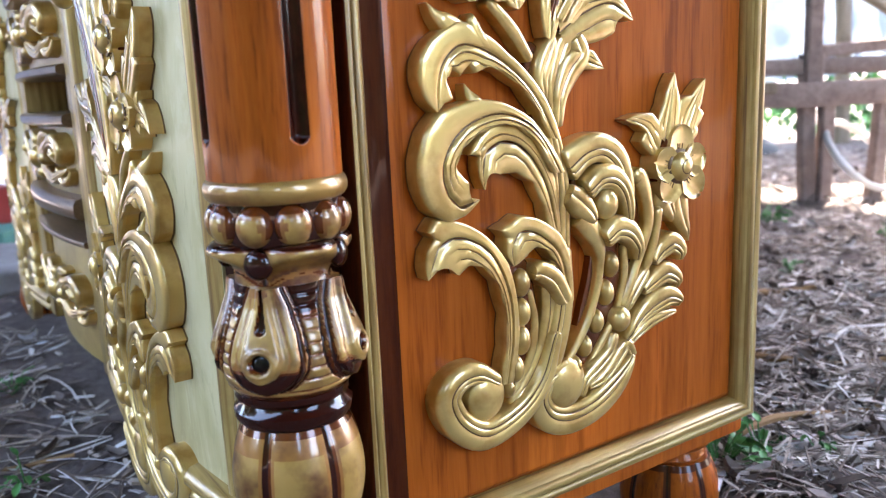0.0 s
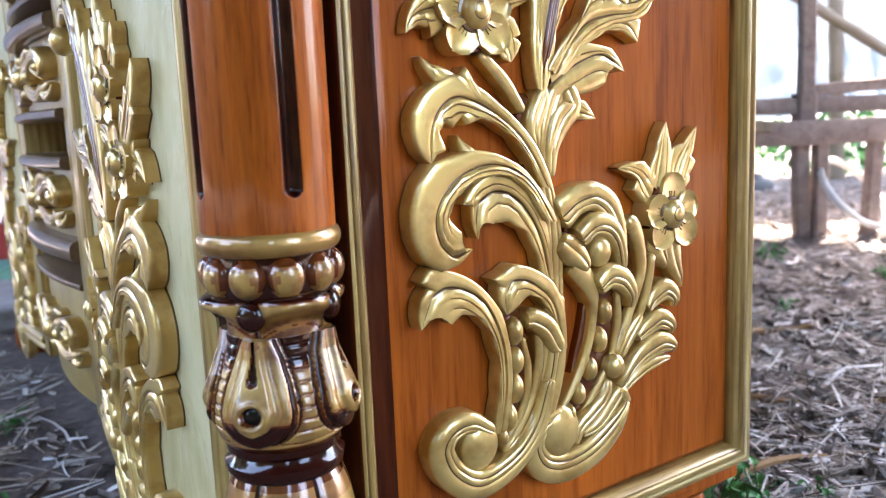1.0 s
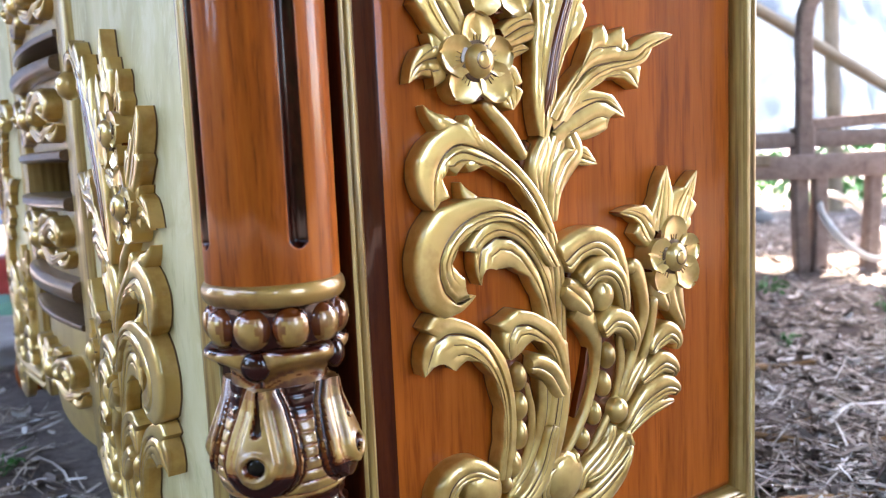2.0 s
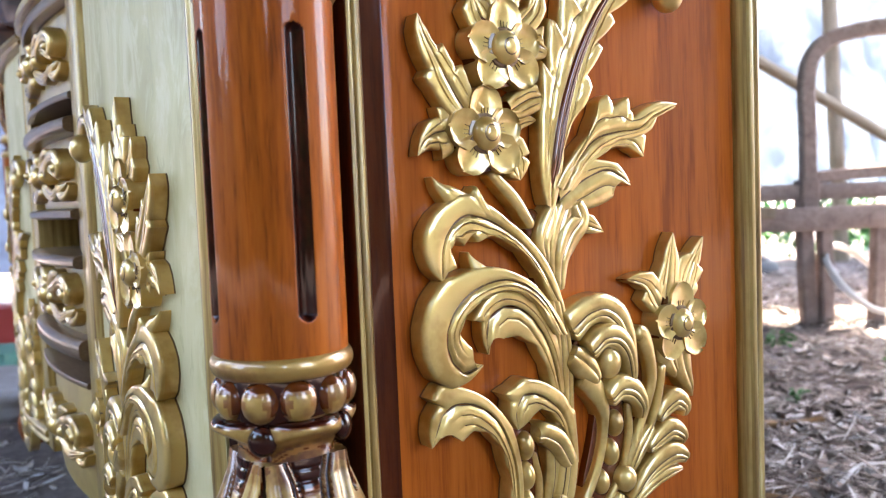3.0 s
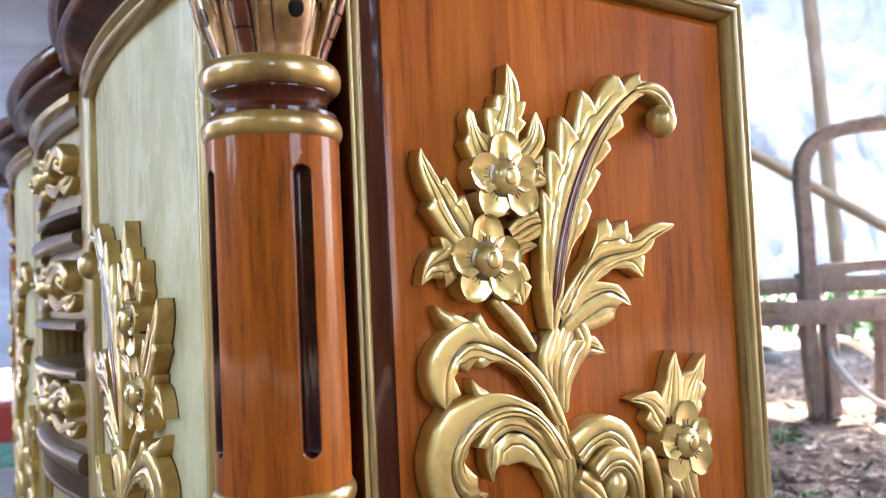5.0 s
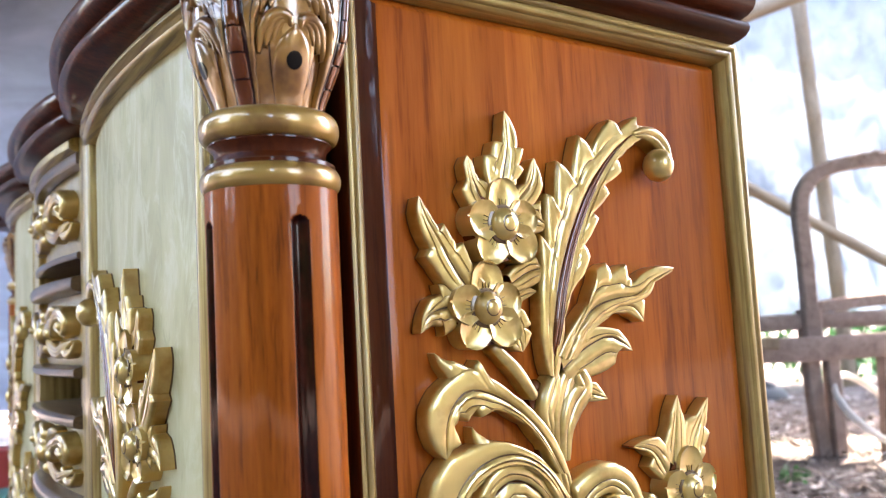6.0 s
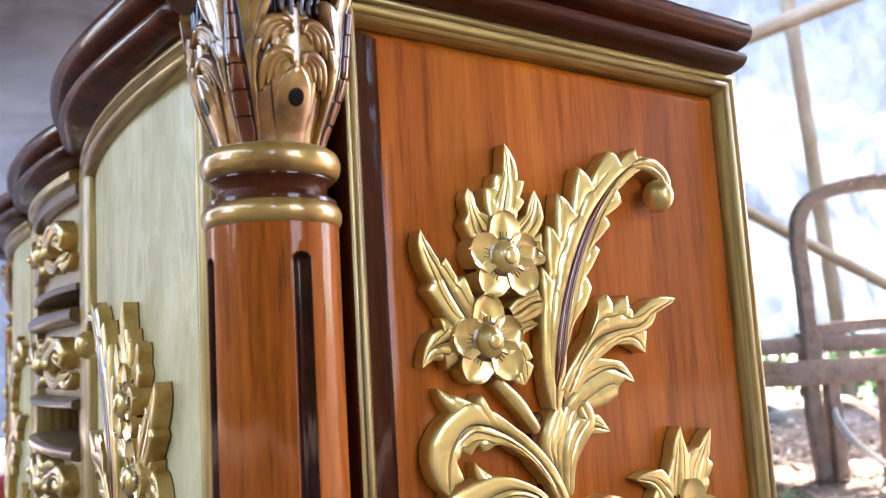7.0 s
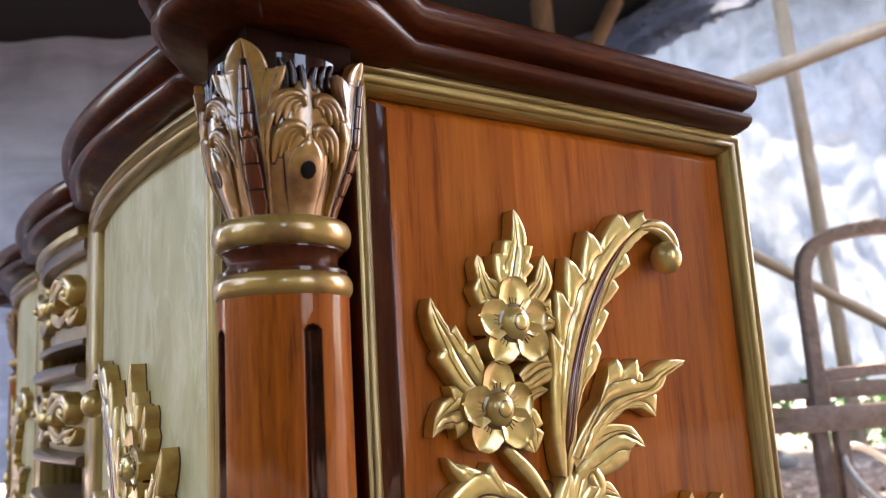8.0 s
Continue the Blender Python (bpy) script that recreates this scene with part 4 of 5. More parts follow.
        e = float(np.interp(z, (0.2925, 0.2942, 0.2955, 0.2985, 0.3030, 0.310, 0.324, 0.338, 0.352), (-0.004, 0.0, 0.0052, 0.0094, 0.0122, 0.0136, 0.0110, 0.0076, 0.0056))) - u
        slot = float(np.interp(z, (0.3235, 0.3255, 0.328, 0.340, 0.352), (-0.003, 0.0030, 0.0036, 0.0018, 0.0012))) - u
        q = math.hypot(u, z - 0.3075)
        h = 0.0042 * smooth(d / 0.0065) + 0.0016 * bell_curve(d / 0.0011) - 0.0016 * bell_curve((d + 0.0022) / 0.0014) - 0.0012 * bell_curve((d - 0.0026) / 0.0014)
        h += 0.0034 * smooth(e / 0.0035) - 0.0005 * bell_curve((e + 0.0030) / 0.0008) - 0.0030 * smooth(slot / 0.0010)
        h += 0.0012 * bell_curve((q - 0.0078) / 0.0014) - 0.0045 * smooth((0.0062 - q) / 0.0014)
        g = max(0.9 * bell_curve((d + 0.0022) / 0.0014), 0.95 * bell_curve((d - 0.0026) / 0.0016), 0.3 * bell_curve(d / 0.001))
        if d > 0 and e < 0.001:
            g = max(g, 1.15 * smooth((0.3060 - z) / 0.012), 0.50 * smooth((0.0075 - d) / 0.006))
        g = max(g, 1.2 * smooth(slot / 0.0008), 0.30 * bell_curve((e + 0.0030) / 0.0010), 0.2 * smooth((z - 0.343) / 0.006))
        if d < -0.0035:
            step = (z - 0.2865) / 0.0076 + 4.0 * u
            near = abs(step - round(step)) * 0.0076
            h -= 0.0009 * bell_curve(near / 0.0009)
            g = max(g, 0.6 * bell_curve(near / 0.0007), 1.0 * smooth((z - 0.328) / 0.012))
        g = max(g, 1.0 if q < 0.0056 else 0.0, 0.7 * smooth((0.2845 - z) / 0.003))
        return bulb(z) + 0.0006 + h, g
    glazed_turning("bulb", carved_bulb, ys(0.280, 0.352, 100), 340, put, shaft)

    def on_bulb(angle):
        def place(u, v, h):
            r = bulb(v) + h
            return Vector((r * math.cos(angle + u / 0.043), r * math.sin(angle + u / 0.043), v))
        return place
    # black caps imitate the dark inside of the drilled eyes
    for i in range(4):
        bm = bmesh.new()
        dome_cap(bm, 0, 0.3075, 0.0056, 0.0058, on_bulb(radians(90 * i - 135)), base=0.75)
        put("eye_dark_cap", bm, BLACK, shaft, "near black cap imitating the dark of a drilled hole")

    # dark neck ring and six-lobed base
    bm = bmesh.new()
    lathe(bm, [(0.030, 0.256), (0.0375, 0.257), (0.0400, 0.261), (0.0400, 0.266), (0.0370, 0.2695), (0.0360, 0.272), (0.0385, 0.275), (0.0385, 0.279), (0.033, 0.283)], 56)
    put("neck_ring", bm, BROWN, shaft, "dark brown glazed ring")
    pumpkin_foot(shaft, 0.180, 0.258, 0.0465, GOLD_COLUMN, BROWN, -113)
    bm = bmesh.new()
    lathe(bm, [(0.02, 0.110), (0.044, 0.112), (0.046, 0.125), (0.044, 0.138), (0.038, 0.142), (0.036, 0.165), (0.041, 0.170), (0.041, 0.180), (0.02, 0.182)], 48)
    put("column_base", bm, BROWN, shaft)

    # capital
    bm = bmesh.new()
    # Upper rows painted brown so the recess behind the leaf tips reads dark.
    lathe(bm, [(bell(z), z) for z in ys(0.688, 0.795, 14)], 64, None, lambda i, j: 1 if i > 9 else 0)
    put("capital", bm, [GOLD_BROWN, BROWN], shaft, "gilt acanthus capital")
    bm = bmesh.new()
    box(bm, (-0.038, -0.038, 0.790), (0.038, 0.038, 0.812), 0.003)
    put("abacus", bm, STAIN, shaft, "near black stained block")

    def on_bell(angle, flare=0.0):
        def place(u, v, h):
            s = max(0.0, (v - 0.735) / 0.065)
            r = bell(v) + h * (0.45 + 0.55 * min(1.0, max(0.0, (v - 0.690) / 0.05))) + flare * s * s
            a = angle + u / 0.046
            return Vector((r * math.cos(a), r * math.sin(a), v))
        return place

    for i in range(4):
        diag = on_bell(radians(90 * i - 135), 0.009)
        bm = bmesh.new()
        for s in (-1, 1):
            edge = [(0.0095, 0.689), (0.0098, 0.710), (0.0104, 0.728), (0.0120, 0.741), (0.0152, 0.752), (0.0122, 0.7545), (0.0140, 0.763), (0.0195, 0.7725), (0.0215, 0.7815), (0.0145, 0.7785),
                    (0.0118, 0.7800), (0.0112, 0.7850), (0.0088, 0.7910), (0.0048, 0.7955), (0.0, 0.7985)]
            half_leaf(bm, [(0, 0.689), (0, 0.740), (0, 0.775), (0, 0.7985)], [(s * u, v) for u, v in edge], 0.0082, diag)
        put("acanthus_leaf", bm, [GOLD_CAPITAL, BROWN, GOLD_BROWN], shaft, smooth=50)
        bm = bmesh.new()
        ribbon(bm, [(0, 0.690, 0.0165), (0, 0.735, 0.0135), (0, 0.765, 0.0095), (0, 0.786, 0.0040)], 0.0090, 0, diag, dome=0.1, tip=0)
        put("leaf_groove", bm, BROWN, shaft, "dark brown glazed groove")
        for k in range(6):
            z = 0.6905 + 0.0152 * k
            w = 0.0132 - 0.0016 * k
            bm = bmesh.new()
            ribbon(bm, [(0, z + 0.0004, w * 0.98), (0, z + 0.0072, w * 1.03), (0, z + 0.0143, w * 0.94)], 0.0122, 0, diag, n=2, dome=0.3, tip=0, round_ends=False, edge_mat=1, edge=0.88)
            put("midrib_link", bm, [AMBER, BROWN], shaft)
        for s in (-1, 1):
            # cuts that run down from the notches of the leaf
            for pts in (((0.0118, 0.780), (0.0094, 0.769), (0.0085, 0.756)), ((0.0170, 0.776), (0.0140, 0.767), (0.0120, 0.758)), ((0.0118, 0.7530), (0.0095, 0.740), (0.0090, 0.726))):
                bm = bmesh.new()
                ribbon(bm, [(s * u, v, w) for (u, v), w in zip(pts, (0.0011, 0.0009, 0.0004))], 0.0082, 0, diag, n=4, dome=0.1, tip=0)
                put("leaf_cut", bm, BROWN, shaft)
        face = on_bell(radians(90 * i - 90), 0.002)
        for s in (-1, 1):
            # two tiers of acanthus curls that turn in towards each other
            for root, high in (((0.0250, 0.7455), 0.0082), ((0.0220, 0.7255), 0.0068)):
                tip = (0.0030, root[1] + 0.0125)
                for k in range(4):
                    q = 1 - 0.235 * k
                    pts = ((root[0] + 0.0015, root[1] - 0.004, 0.0016), (root[0] - 0.0005, root[1] + 0.006, 0.0044), (0.80 * root[0], root[1] + 0.0150, 0.0058), (0.50 * root[0], root[1] + 0.0200, 0.0060), (0.20 * root[0], root[1] + 0.0185, 0.0048), (*tip, 0.0014))
                    bm = bmesh.new()
                    ribbon(bm, [(s * (tip[0] + (u - tip[0]) * q), tip[1] + (v - tip[1]) * q, w * (0.75 + 0.75 * q)) for u, v, w in pts],
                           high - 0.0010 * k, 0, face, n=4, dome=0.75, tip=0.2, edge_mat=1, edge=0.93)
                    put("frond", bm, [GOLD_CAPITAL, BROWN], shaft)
            for u, v, w in ((0.0030, 0.772, 0.0052), (0.0095, 0.774, 0.0052), (0.0160, 0.776, 0.0045)):
                bm = bmesh.new()
                ribbon(bm, [(s * u, v, w), (s * (u + 0.0005), v + 0.008, w), (s * (u + 0.002), v + 0.014, 0.004)], 0.0050, 0, face, dome=0.7)
                put("tendril", bm, BROWN, shaft)
        bm = bmesh.new()
        ribbon(bm, [(0, 0.691, 0.024), (0, 0.712, 0.032), (0, 0.735, 0.034), (0, 0.756, 0.030), (0, 0.768, 0.020)], 0.0034, 0, face, dome=0.5, edge_mat=1, edge=0.9)
        put("face_boss", bm, [GOLD_CAPITAL, BROWN], shaft)
        bm = bmesh.new()
        ribbon(bm, [(0, 0.692, 0.024), (0, 0.704, 0.028), (0, 0.718, 0.028), (0, 0.730, 0.020), (0, 0.738, 0.006)], 0.0052, 0, face, dome=0.55)
        put("eye_field", bm, GOLD_CAPITAL, shaft)
        # another black cap, in place of a shaded drill hole
        bm = bmesh.new()
        dome_cap(bm, 0, 0.7180, 0.0058, 0.0057, face, base=0.95)
        put("eye_dark_cap", bm, BLACK, shaft, "near black cap imitating the dark of a drilled hole")
    return shaft


def pumpkin_foot(parent, z0, z1, r, lobe_mat, groove_mat, phase, lobes=6, at=None):
    """A turned bun cut into lobes."""
    def shape(a, q, z):
        k = abs(math.cos(lobes / 2 * (a - radians(phase))))
        return q * (0.90 + 0.10 * k ** 0.35)
    prof = [(r * (0.62 + 0.38 * math.sin(math.pi * (0.14 + 0.76 * i / 13)) ** 0.8), z0 + (z1 - z0) * i / 13) for i in range(14)]
    bm = bmesh.new()
    seg = 120

    def which(i, j):
        a = 2 * math.pi * (j + 0.5) / seg
        q = abs(math.cos(lobes / 2 * (a - radians(phase))))
        return 1 if q < 0.16 else 2 if q < 0.27 or i > 11 else 3 if q < 0.42 or i > 9 else 0
    lathe(bm, prof, seg, shape, which)
    ob = part("lobed_bun", bm, [lobe_mat, groove_mat, AMBER, GOLD_BROWN] if lobe_mat is GOLD_COLUMN else [lobe_mat, groove_mat, BEVEL, lobe_mat], parent)
    if at is not None:
        ob.matrix_basis = at
    return ob


column(pose(COL[0], COL[1], 0))
FAR_COL = (COL[0] + skew(2 * MID - COL[1]) + 0.022, 2 * MID - COL[1])
column(pose(*FAR_COL, 0))

for x, y in ((0.402, 0.080), (0.402, 2 * MID - 0.080), COL, FAR_COL):
    bm = bmesh.new()
    lathe(bm, [(0.02, 0.074), (0.034, 0.075), (0.037, 0.079), (0.035, 0.083), (0.034, 0.086), (0.042, 0.092), (0.046, 0.098), (0.044, 0.104), (0.02, 0.1055)], 48)
    foot = part("foot", bm, SHAFT, sideboard, "glossy brown lobed bun foot")
    foot.matrix_basis = pose(x, y, 0)
    pumpkin_foot(foot, -0.004, 0.076, 0.053, SHAFT, BROWN, -120, 8)


# ---- ground ----
def ground_z(x, y):
    far = max(0.0, min(1.0, (x - 0.8) / 1.6))
    z = 0.022 * far * far * (3 - 2 * far)
    near = max(0.0, 1 - math.hypot(x - 0.2, y - 0.8) / 40)
    z += near * 0.016 * noise.noise((x * 2.3, y * 2.3, 3.1)) + near * 0.006 * noise.noise((x * 9, y * 9, 1.7))
    return z


def spread(a, b, lo, hi, n):
    """Grid lines, dense between lo and hi."""
    inner = ys(lo, hi, n)
    return [a, a / 2, a / 5, a / 12] + inner + [b / 12, b / 5, b / 2, b]


bm = bmesh.new()
rows = [[bm.verts.new((x, y, ground_z(x, y))) for y in spread(-300, 300, -3.0, 7.0, 150)] for x in spread(-300, 300, -3.0, 7.0, 150)]
grid_faces(bm, rows)
ground = part("ground", bm, SOIL, None, smooth=60)
tagged(ground, "dark trodden soil under the litter", "ground", kind="structure")


def strip(bm, m, length, width, bend, curl, thick=0.0006, seg=4):
    """One flat straw, splinter or shaving."""
    lo, hi = [], []
    for i in range(seg + 1):
        s = i / seg - 0.5
        w = width * (0.55 + 0.45 * math.sin(math.pi * (i + 0.6) / (seg + 1.2)))
        y, z = bend * s * s, curl * (0.25 - s * s)
        for q in (-0.5, 0.5):
            lo.append(bm.verts.new(m @ Vector((length * s, y + w * q, z))))
            hi.append(bm.verts.new(m @ Vector((length * s, y + w * q * 0.9, z + thick + 0.15 * width * (0.5 - abs(q)) + thick))))
    for i in range(seg):
        a = 2 * i
        bm.faces.new((hi[a], hi[a + 1], hi[a + 3], hi[a + 2]))
        bm.faces.new((lo[a], hi[a], hi[a + 2], lo[a + 2]))
        bm.faces.new((lo[a + 1], lo[a + 3], hi[a + 3], hi[a + 1]))


def dry_leaf(bm, m, length, width, curl):
    rows = []
    for i in range(6):
        s = i / 5
        w = width * math.sin(math.pi * (0.06 + 0.90 * s)) ** 0.8
        rows.append([bm.verts.new(m @ Vector((length * (s - 0.5), w * q, curl * (q * q * 1.6 + (s - 0.5) ** 2 * 1.2) + 0.001 * random.random()))) for q in (-0.5, -0.2, 0.2, 0.5)])
    grid_faces(bm, rows)


rng = random.Random(4)


def spot():
    """A place on the ground: thickest where the camera looks, beside the sideboard and behind it."""
    while True:
        pick = rng.random()
        if pick < 0.28:
            x, y = rng.uniform(-2.8, 4.2), rng.uniform(-2.6, 4.4)
        elif pick < 0.91:
            d = 0.25 + 4.2 * rng.random() ** 1.5
            a = radians(rng.uniform(8, 48))
            x, y = 0.30 + d * math.cos(a), -0.05 + d * math.sin(a)
        else:
            x, y = rng.uniform(-0.55, 0.10), rng.uniform(0.0, 3.2)
        # the litter lies in drifts with bare soil between them
        drift = 0.5 + 0.9 * noise.noise((1.7 * x, 1.7 * y, 8.3)) + 0.5 * noise.noise((5.1 * x, 5.1 * y, 2.9))
        if rng.random() < max(0.12, min(1.0, drift)) and not (-0.03 < x < 0.46 and 0.0 < y < 1.60):
            return x, y


def scatter(name, count, mat, make, label):
    bm = bmesh.new()
    for _ in range(count):
        x, y = spot()
        z = ground_z(x, y) + rng.uniform(0.0, 0.010)
        make(bm, pose(x, y, z, rng.gauss(0, 11), rng.gauss(0, 11), rng.uniform(0, 360)))
    ob = part(name, bm, mat, None, smooth=50)
    return tagged(ob, label, "litter", kind="stuff")


def chip(bm, m, length, width, thick):
    """A split chip of wood: ragged plan, slightly bent, with real thickness."""
    n = 7
    lo, hi = [], []
    for i in range(n):
        a = 2 * math.pi * i / n + rng.uniform(-0.25, 0.25)
        q = Vector((0.5 * length * math.cos(a) * rng.uniform(0.8, 1.15), 0.5 * width * math.sin(a) * rng.uniform(0.7, 1.2), 0))
        q.z = 2.0 * q.x * q.x
        lo.append(bm.verts.new(m @ q))
        hi.append(bm.verts.new(m @ (q * 0.96 + Vector((0, 0, thick)))))
    bm.faces.new(hi)
    for i in range(n):
        bm.faces.new((lo[i], lo[(i + 1) % n], hi[(i + 1) % n], hi[i]))


scatter("straw", 10500, STRAW, lambda bm, m: strip(bm, m, rng.uniform(0.03, 0.16), rng.uniform(0.0012, 0.0055), rng.gauss(0, 0.03), rng.uniform(0, 0.02)), "dry straw and wood splinters strewn over soil")
scatter("wood_shavings", 1300, DRYLEAF, lambda bm, m: strip(bm, m, rng.uniform(0.04, 0.13), rng.uniform(0.007, 0.020), rng.gauss(0, 0.04), rng.uniform(0, 0.04), seg=6), "pale curled wood shavings on the soil")
scatter("wood_chips", 4200, CHIP, lambda bm, m: chip(bm, m, rng.uniform(0.012, 0.06), rng.uniform(0.004, 0.017), rng.uniform(0.001, 0.005)), "grey and tan split wood chips on the soil")
scatter("fallen_leaves", 1500, DRYLEAF, lambda bm, m: dry_leaf(bm, m, rng.uniform(0.02, 0.06), rng.uniform(0.010, 0.024), rng.uniform(-0.01, 0.03)), "grey brown dry fallen leaves")


def weed(x, y, size, leaves, seed):
    r = random.Random(seed)
    base = thing("weed", "small fresh green weed growing through the litter", "plant", "weeds", pose(x, y, ground_z(x, y)))
    bm = bmesh.new()
    for i in range(leaves):
        a, el = r.uniform(0, 2 * math.pi), r.uniform(0.2, 1.2)
        d = size * r.uniform(0.3, 1.0)
        c = Vector((d * math.cos(a) * math.cos(el), d * math.sin(a) * math.cos(el), d * math.sin(el) + 0.01))
        m = Matrix.Translation(c) @ Euler((r.gauss(0, 0.5), r.gauss(0, 0.5), a)).to_matrix().to_4x4()
        rows = []
        length, width = size * r.uniform(0.25, 0.5), size * r.uniform(0.18, 0.32)
        for k in range(5):
            s = k / 4
            w = width * math.sin(math.pi * (0.08 + 0.86 * s)) ** 0.7
            rows.append([bm.verts.new(m @ Vector((length * s, w * q, 0.25 * width * abs(q) * 2 - 0.2 * length * s * s))) for q in (-0.5, 0, 0.5)])
        grid_faces(bm, rows)
        strip(bm, Matrix.Translation(c / 2) @ c.to_track_quat("X", "Z").to_matrix().to_4x4(), c.length, 0.002, 0, 0)
    part("leaves", bm, GREEN, base, smooth=60)


for i, (x, y, s, n) in enumerate(((0.53, 0.11, 0.048, 40), (0.58, 0.20, 0.05, 18), (0.60, 0.10, 0.04, 14), (0.66, 0.06, 0.03, 10), (1.95, 0.98, 0.06, 22), (1.30, 0.62, 0.04, 12),
                                  (1.45, 0.60, 0.04, 12), (-0.13, 1.0, 0.04, 12), (-0.16, 0.62, 0.04, 10), (-0.22, 0.95, 0.03, 8), (1.9, 0.60, 0.035, 10))):
    weed(x, y, s, n, 50 + i)


# sticks lying on the litter
def stick(x, y, length, r, turn, label):
    bm = bmesh.new()
    rows = []
    for i in range(9):
        s = i / 8
        c = Vector((length * (s - 0.5), 0.015 * math.sin(4 * s + x * 9), r * 0.7 + 0.006 * math.sin(7 * s)))
        rr = r * (1.1 - 0.5 * s) * (1 + 0.12 * math.sin(23 * s + x))
        rows.append([bm.verts.new(c + Vector((0, rr * math.cos(a), rr * math.sin(a)))) for a in (2 * math.pi * k / 7 for k in range(7))])
    grid_faces(bm, rows, close_v=True)
    bm.faces.new(rows[0])
    bm.faces.new(rows[-1])
    ob = part("stick", bm, STICK, None)
    ob.matrix_world = pose(x, y, ground_z(x, y) + 0.006, 0, 0, turn)
    tagged(ob, label, "stick", "sticks on the ground")


STICK = wood("tan_stick", (0.14, 0.075, 0.035), (0.27, 0.16, 0.08), (0.36, 0.24, 0.13), (4, 40, 40), coat=0.0, rough=0.7)
stick(0.92, 0.24, 0.30, 0.007, -38, "tan broken stick lying on the litter")
stick(0.93, 0.33, 0.20, 0.005, -22, "tan broken stick lying on the litter")
stick(0.75, 0.10, 0.32, 0.006, -12, "tan broken stick lying on the litter")
stick(1.25, 0.52, 0.22, 0.010, -30, "tan broken stick lying on the litter")
stick(-0.22, 0.70, 0.26, 0.005, -25, "tan broken stick lying on the litter")
stick(-0.20, 1.10, 0.20, 0.007, 60, "tan broken stick lying on the litter")


# ---- unfinished chair frame behind ----
def bar(bm, pts, w, d, up=Vector((0, 1, 0)), n=6, round_=0.25):
    """A rounded rectangular bar along points, w across and d deep; up is the deep direction."""
    p = spline([tuple(q) for q in pts], n) if len(pts) > 2 else np.array(pts, float)
    t = np.gradient(p, axis=0)
    rows = []
    for c, dirn in zip(p, t):
        dirn = Vector(dirn).normalized()
        side = dirn.cross(up).normalized()
        deep = side.cross(dirn).normalized()
        k = round_
        sec = ((-1, -1 + k), (-1 + k, -1), (1 - k, -1), (1, -1 + k), (1, 1 - k), (1 - k, 1), (-1 + k, 1), (-1, 1 - k))
        rows.append([bm.verts.new(Vector(c) + side * (a * w / 2) + deep * (b * d / 2)) for a, b in sec])
    grid_faces(bm, rows, close_v=True)
    bm.faces.new(rows[0])
    bm.faces.new(rows[-1])


CHAIR = wood("unfinished_brown_wood", (0.10, 0.074, 0.064), (0.205, 0.155, 0.137), (0.31, 0.248, 0.225), (20, 20, 20), coat=0.0, rough=0.65)
chair = thing("chair_frame", "unfinished carved wooden armchair frame without seat or finish", "chair", at=pose(2.335, 1.135, 0.022, 0, 0, -33.5))
for name, pts, w, d in (
        ("back_frame", ((0.030, 0, 0.47), (0.030, 0, 0.66), (0.028, 0, 0.83), (0.050, 0, 0.92), (0.120, 0, 0.978), (0.24, 0, 1.005), (0.36, 0, 1.010), (0.48, 0, 1.005), (0.60, 0, 0.978), (0.67, 0, 0.92), (0.692, 0, 0.83), (0.69, 0, 0.66), (0.69, 0, 0.47)), 0.050, 0.045),
        ("lower_back_rail", ((0.03, 0, 0.505), (0.20, 0, 0.518), (0.36, 0, 0.522), (0.52, 0, 0.518), (0.69, 0, 0.505)), 0.042, 0.035),
        ("back_seat_rail", ((-0.26, 0.0, 0.458), (0.02, 0.0, 0.46), (0.35, 0.0, 0.458), (0.73, 0.0, 0.46)), 0.055, 0.04),
        ("front_seat_rail", ((-0.30, -0.05, 0.372), (0.0, -0.05, 0.368), (0.35, -0.05, 0.372), (0.73, -0.05, 0.368)), 0.082, 0.045),
        ("leg", ((0.015, 0.0, 0.36), (0.020, 0.0, 0.2), (0.030, 0.0, -0.01)), 0.050, 0.05),
        ("leg", ((0.075, -0.02, 0.36), (0.076, -0.02, 0.2), (0.078, -0.02, -0.01)), 0.045, 0.05),
        ("leg", ((0.26, -0.03, 0.36), (0.255, -0.03, 0.2), (0.245, -0.03, -0.01)), 0.045, 0.05),
        ("leg", ((0.66, 0.0, 0.36), (0.66, 0.0, 0.2), (0.65, 0.0, -0.01)), 0.055, 0.05),
        ("post_block", ((0.025, 0.0, 0.345), (0.025, 0.0, 0.50)), 0.065, 0.07)):
    bm = bmesh.new()
    bar(bm, [Vector(q) for q in pts], w, d)
    part(name, bm, CHAIR, chair)
bm = bmesh.new()
bar(bm, [Vector((-0.40, -0.08, 0.402)), Vector((-0.24, -0.08, 0.40)), Vector((-0.13, -0.08, 0.395))], 0.04, 0.05)
part("arm_stub", bm, BAMBOO, chair, "pale freshly cut rail")
for i in range(9):
    bm = bmesh.new()
    s = 0.17 + 0.048 * i
    bmesh.ops.create_uvsphere(bm, u_segments=10, v_segments=6, radius=1, matrix=pose(s, -0.005, 1.024 - 0.75 * (s - 0.36) ** 2) @ Matrix.Diagonal((0.026, 0.022, 0.020, 1)))
    part("crest_carving", bm, CHAIR, chair)


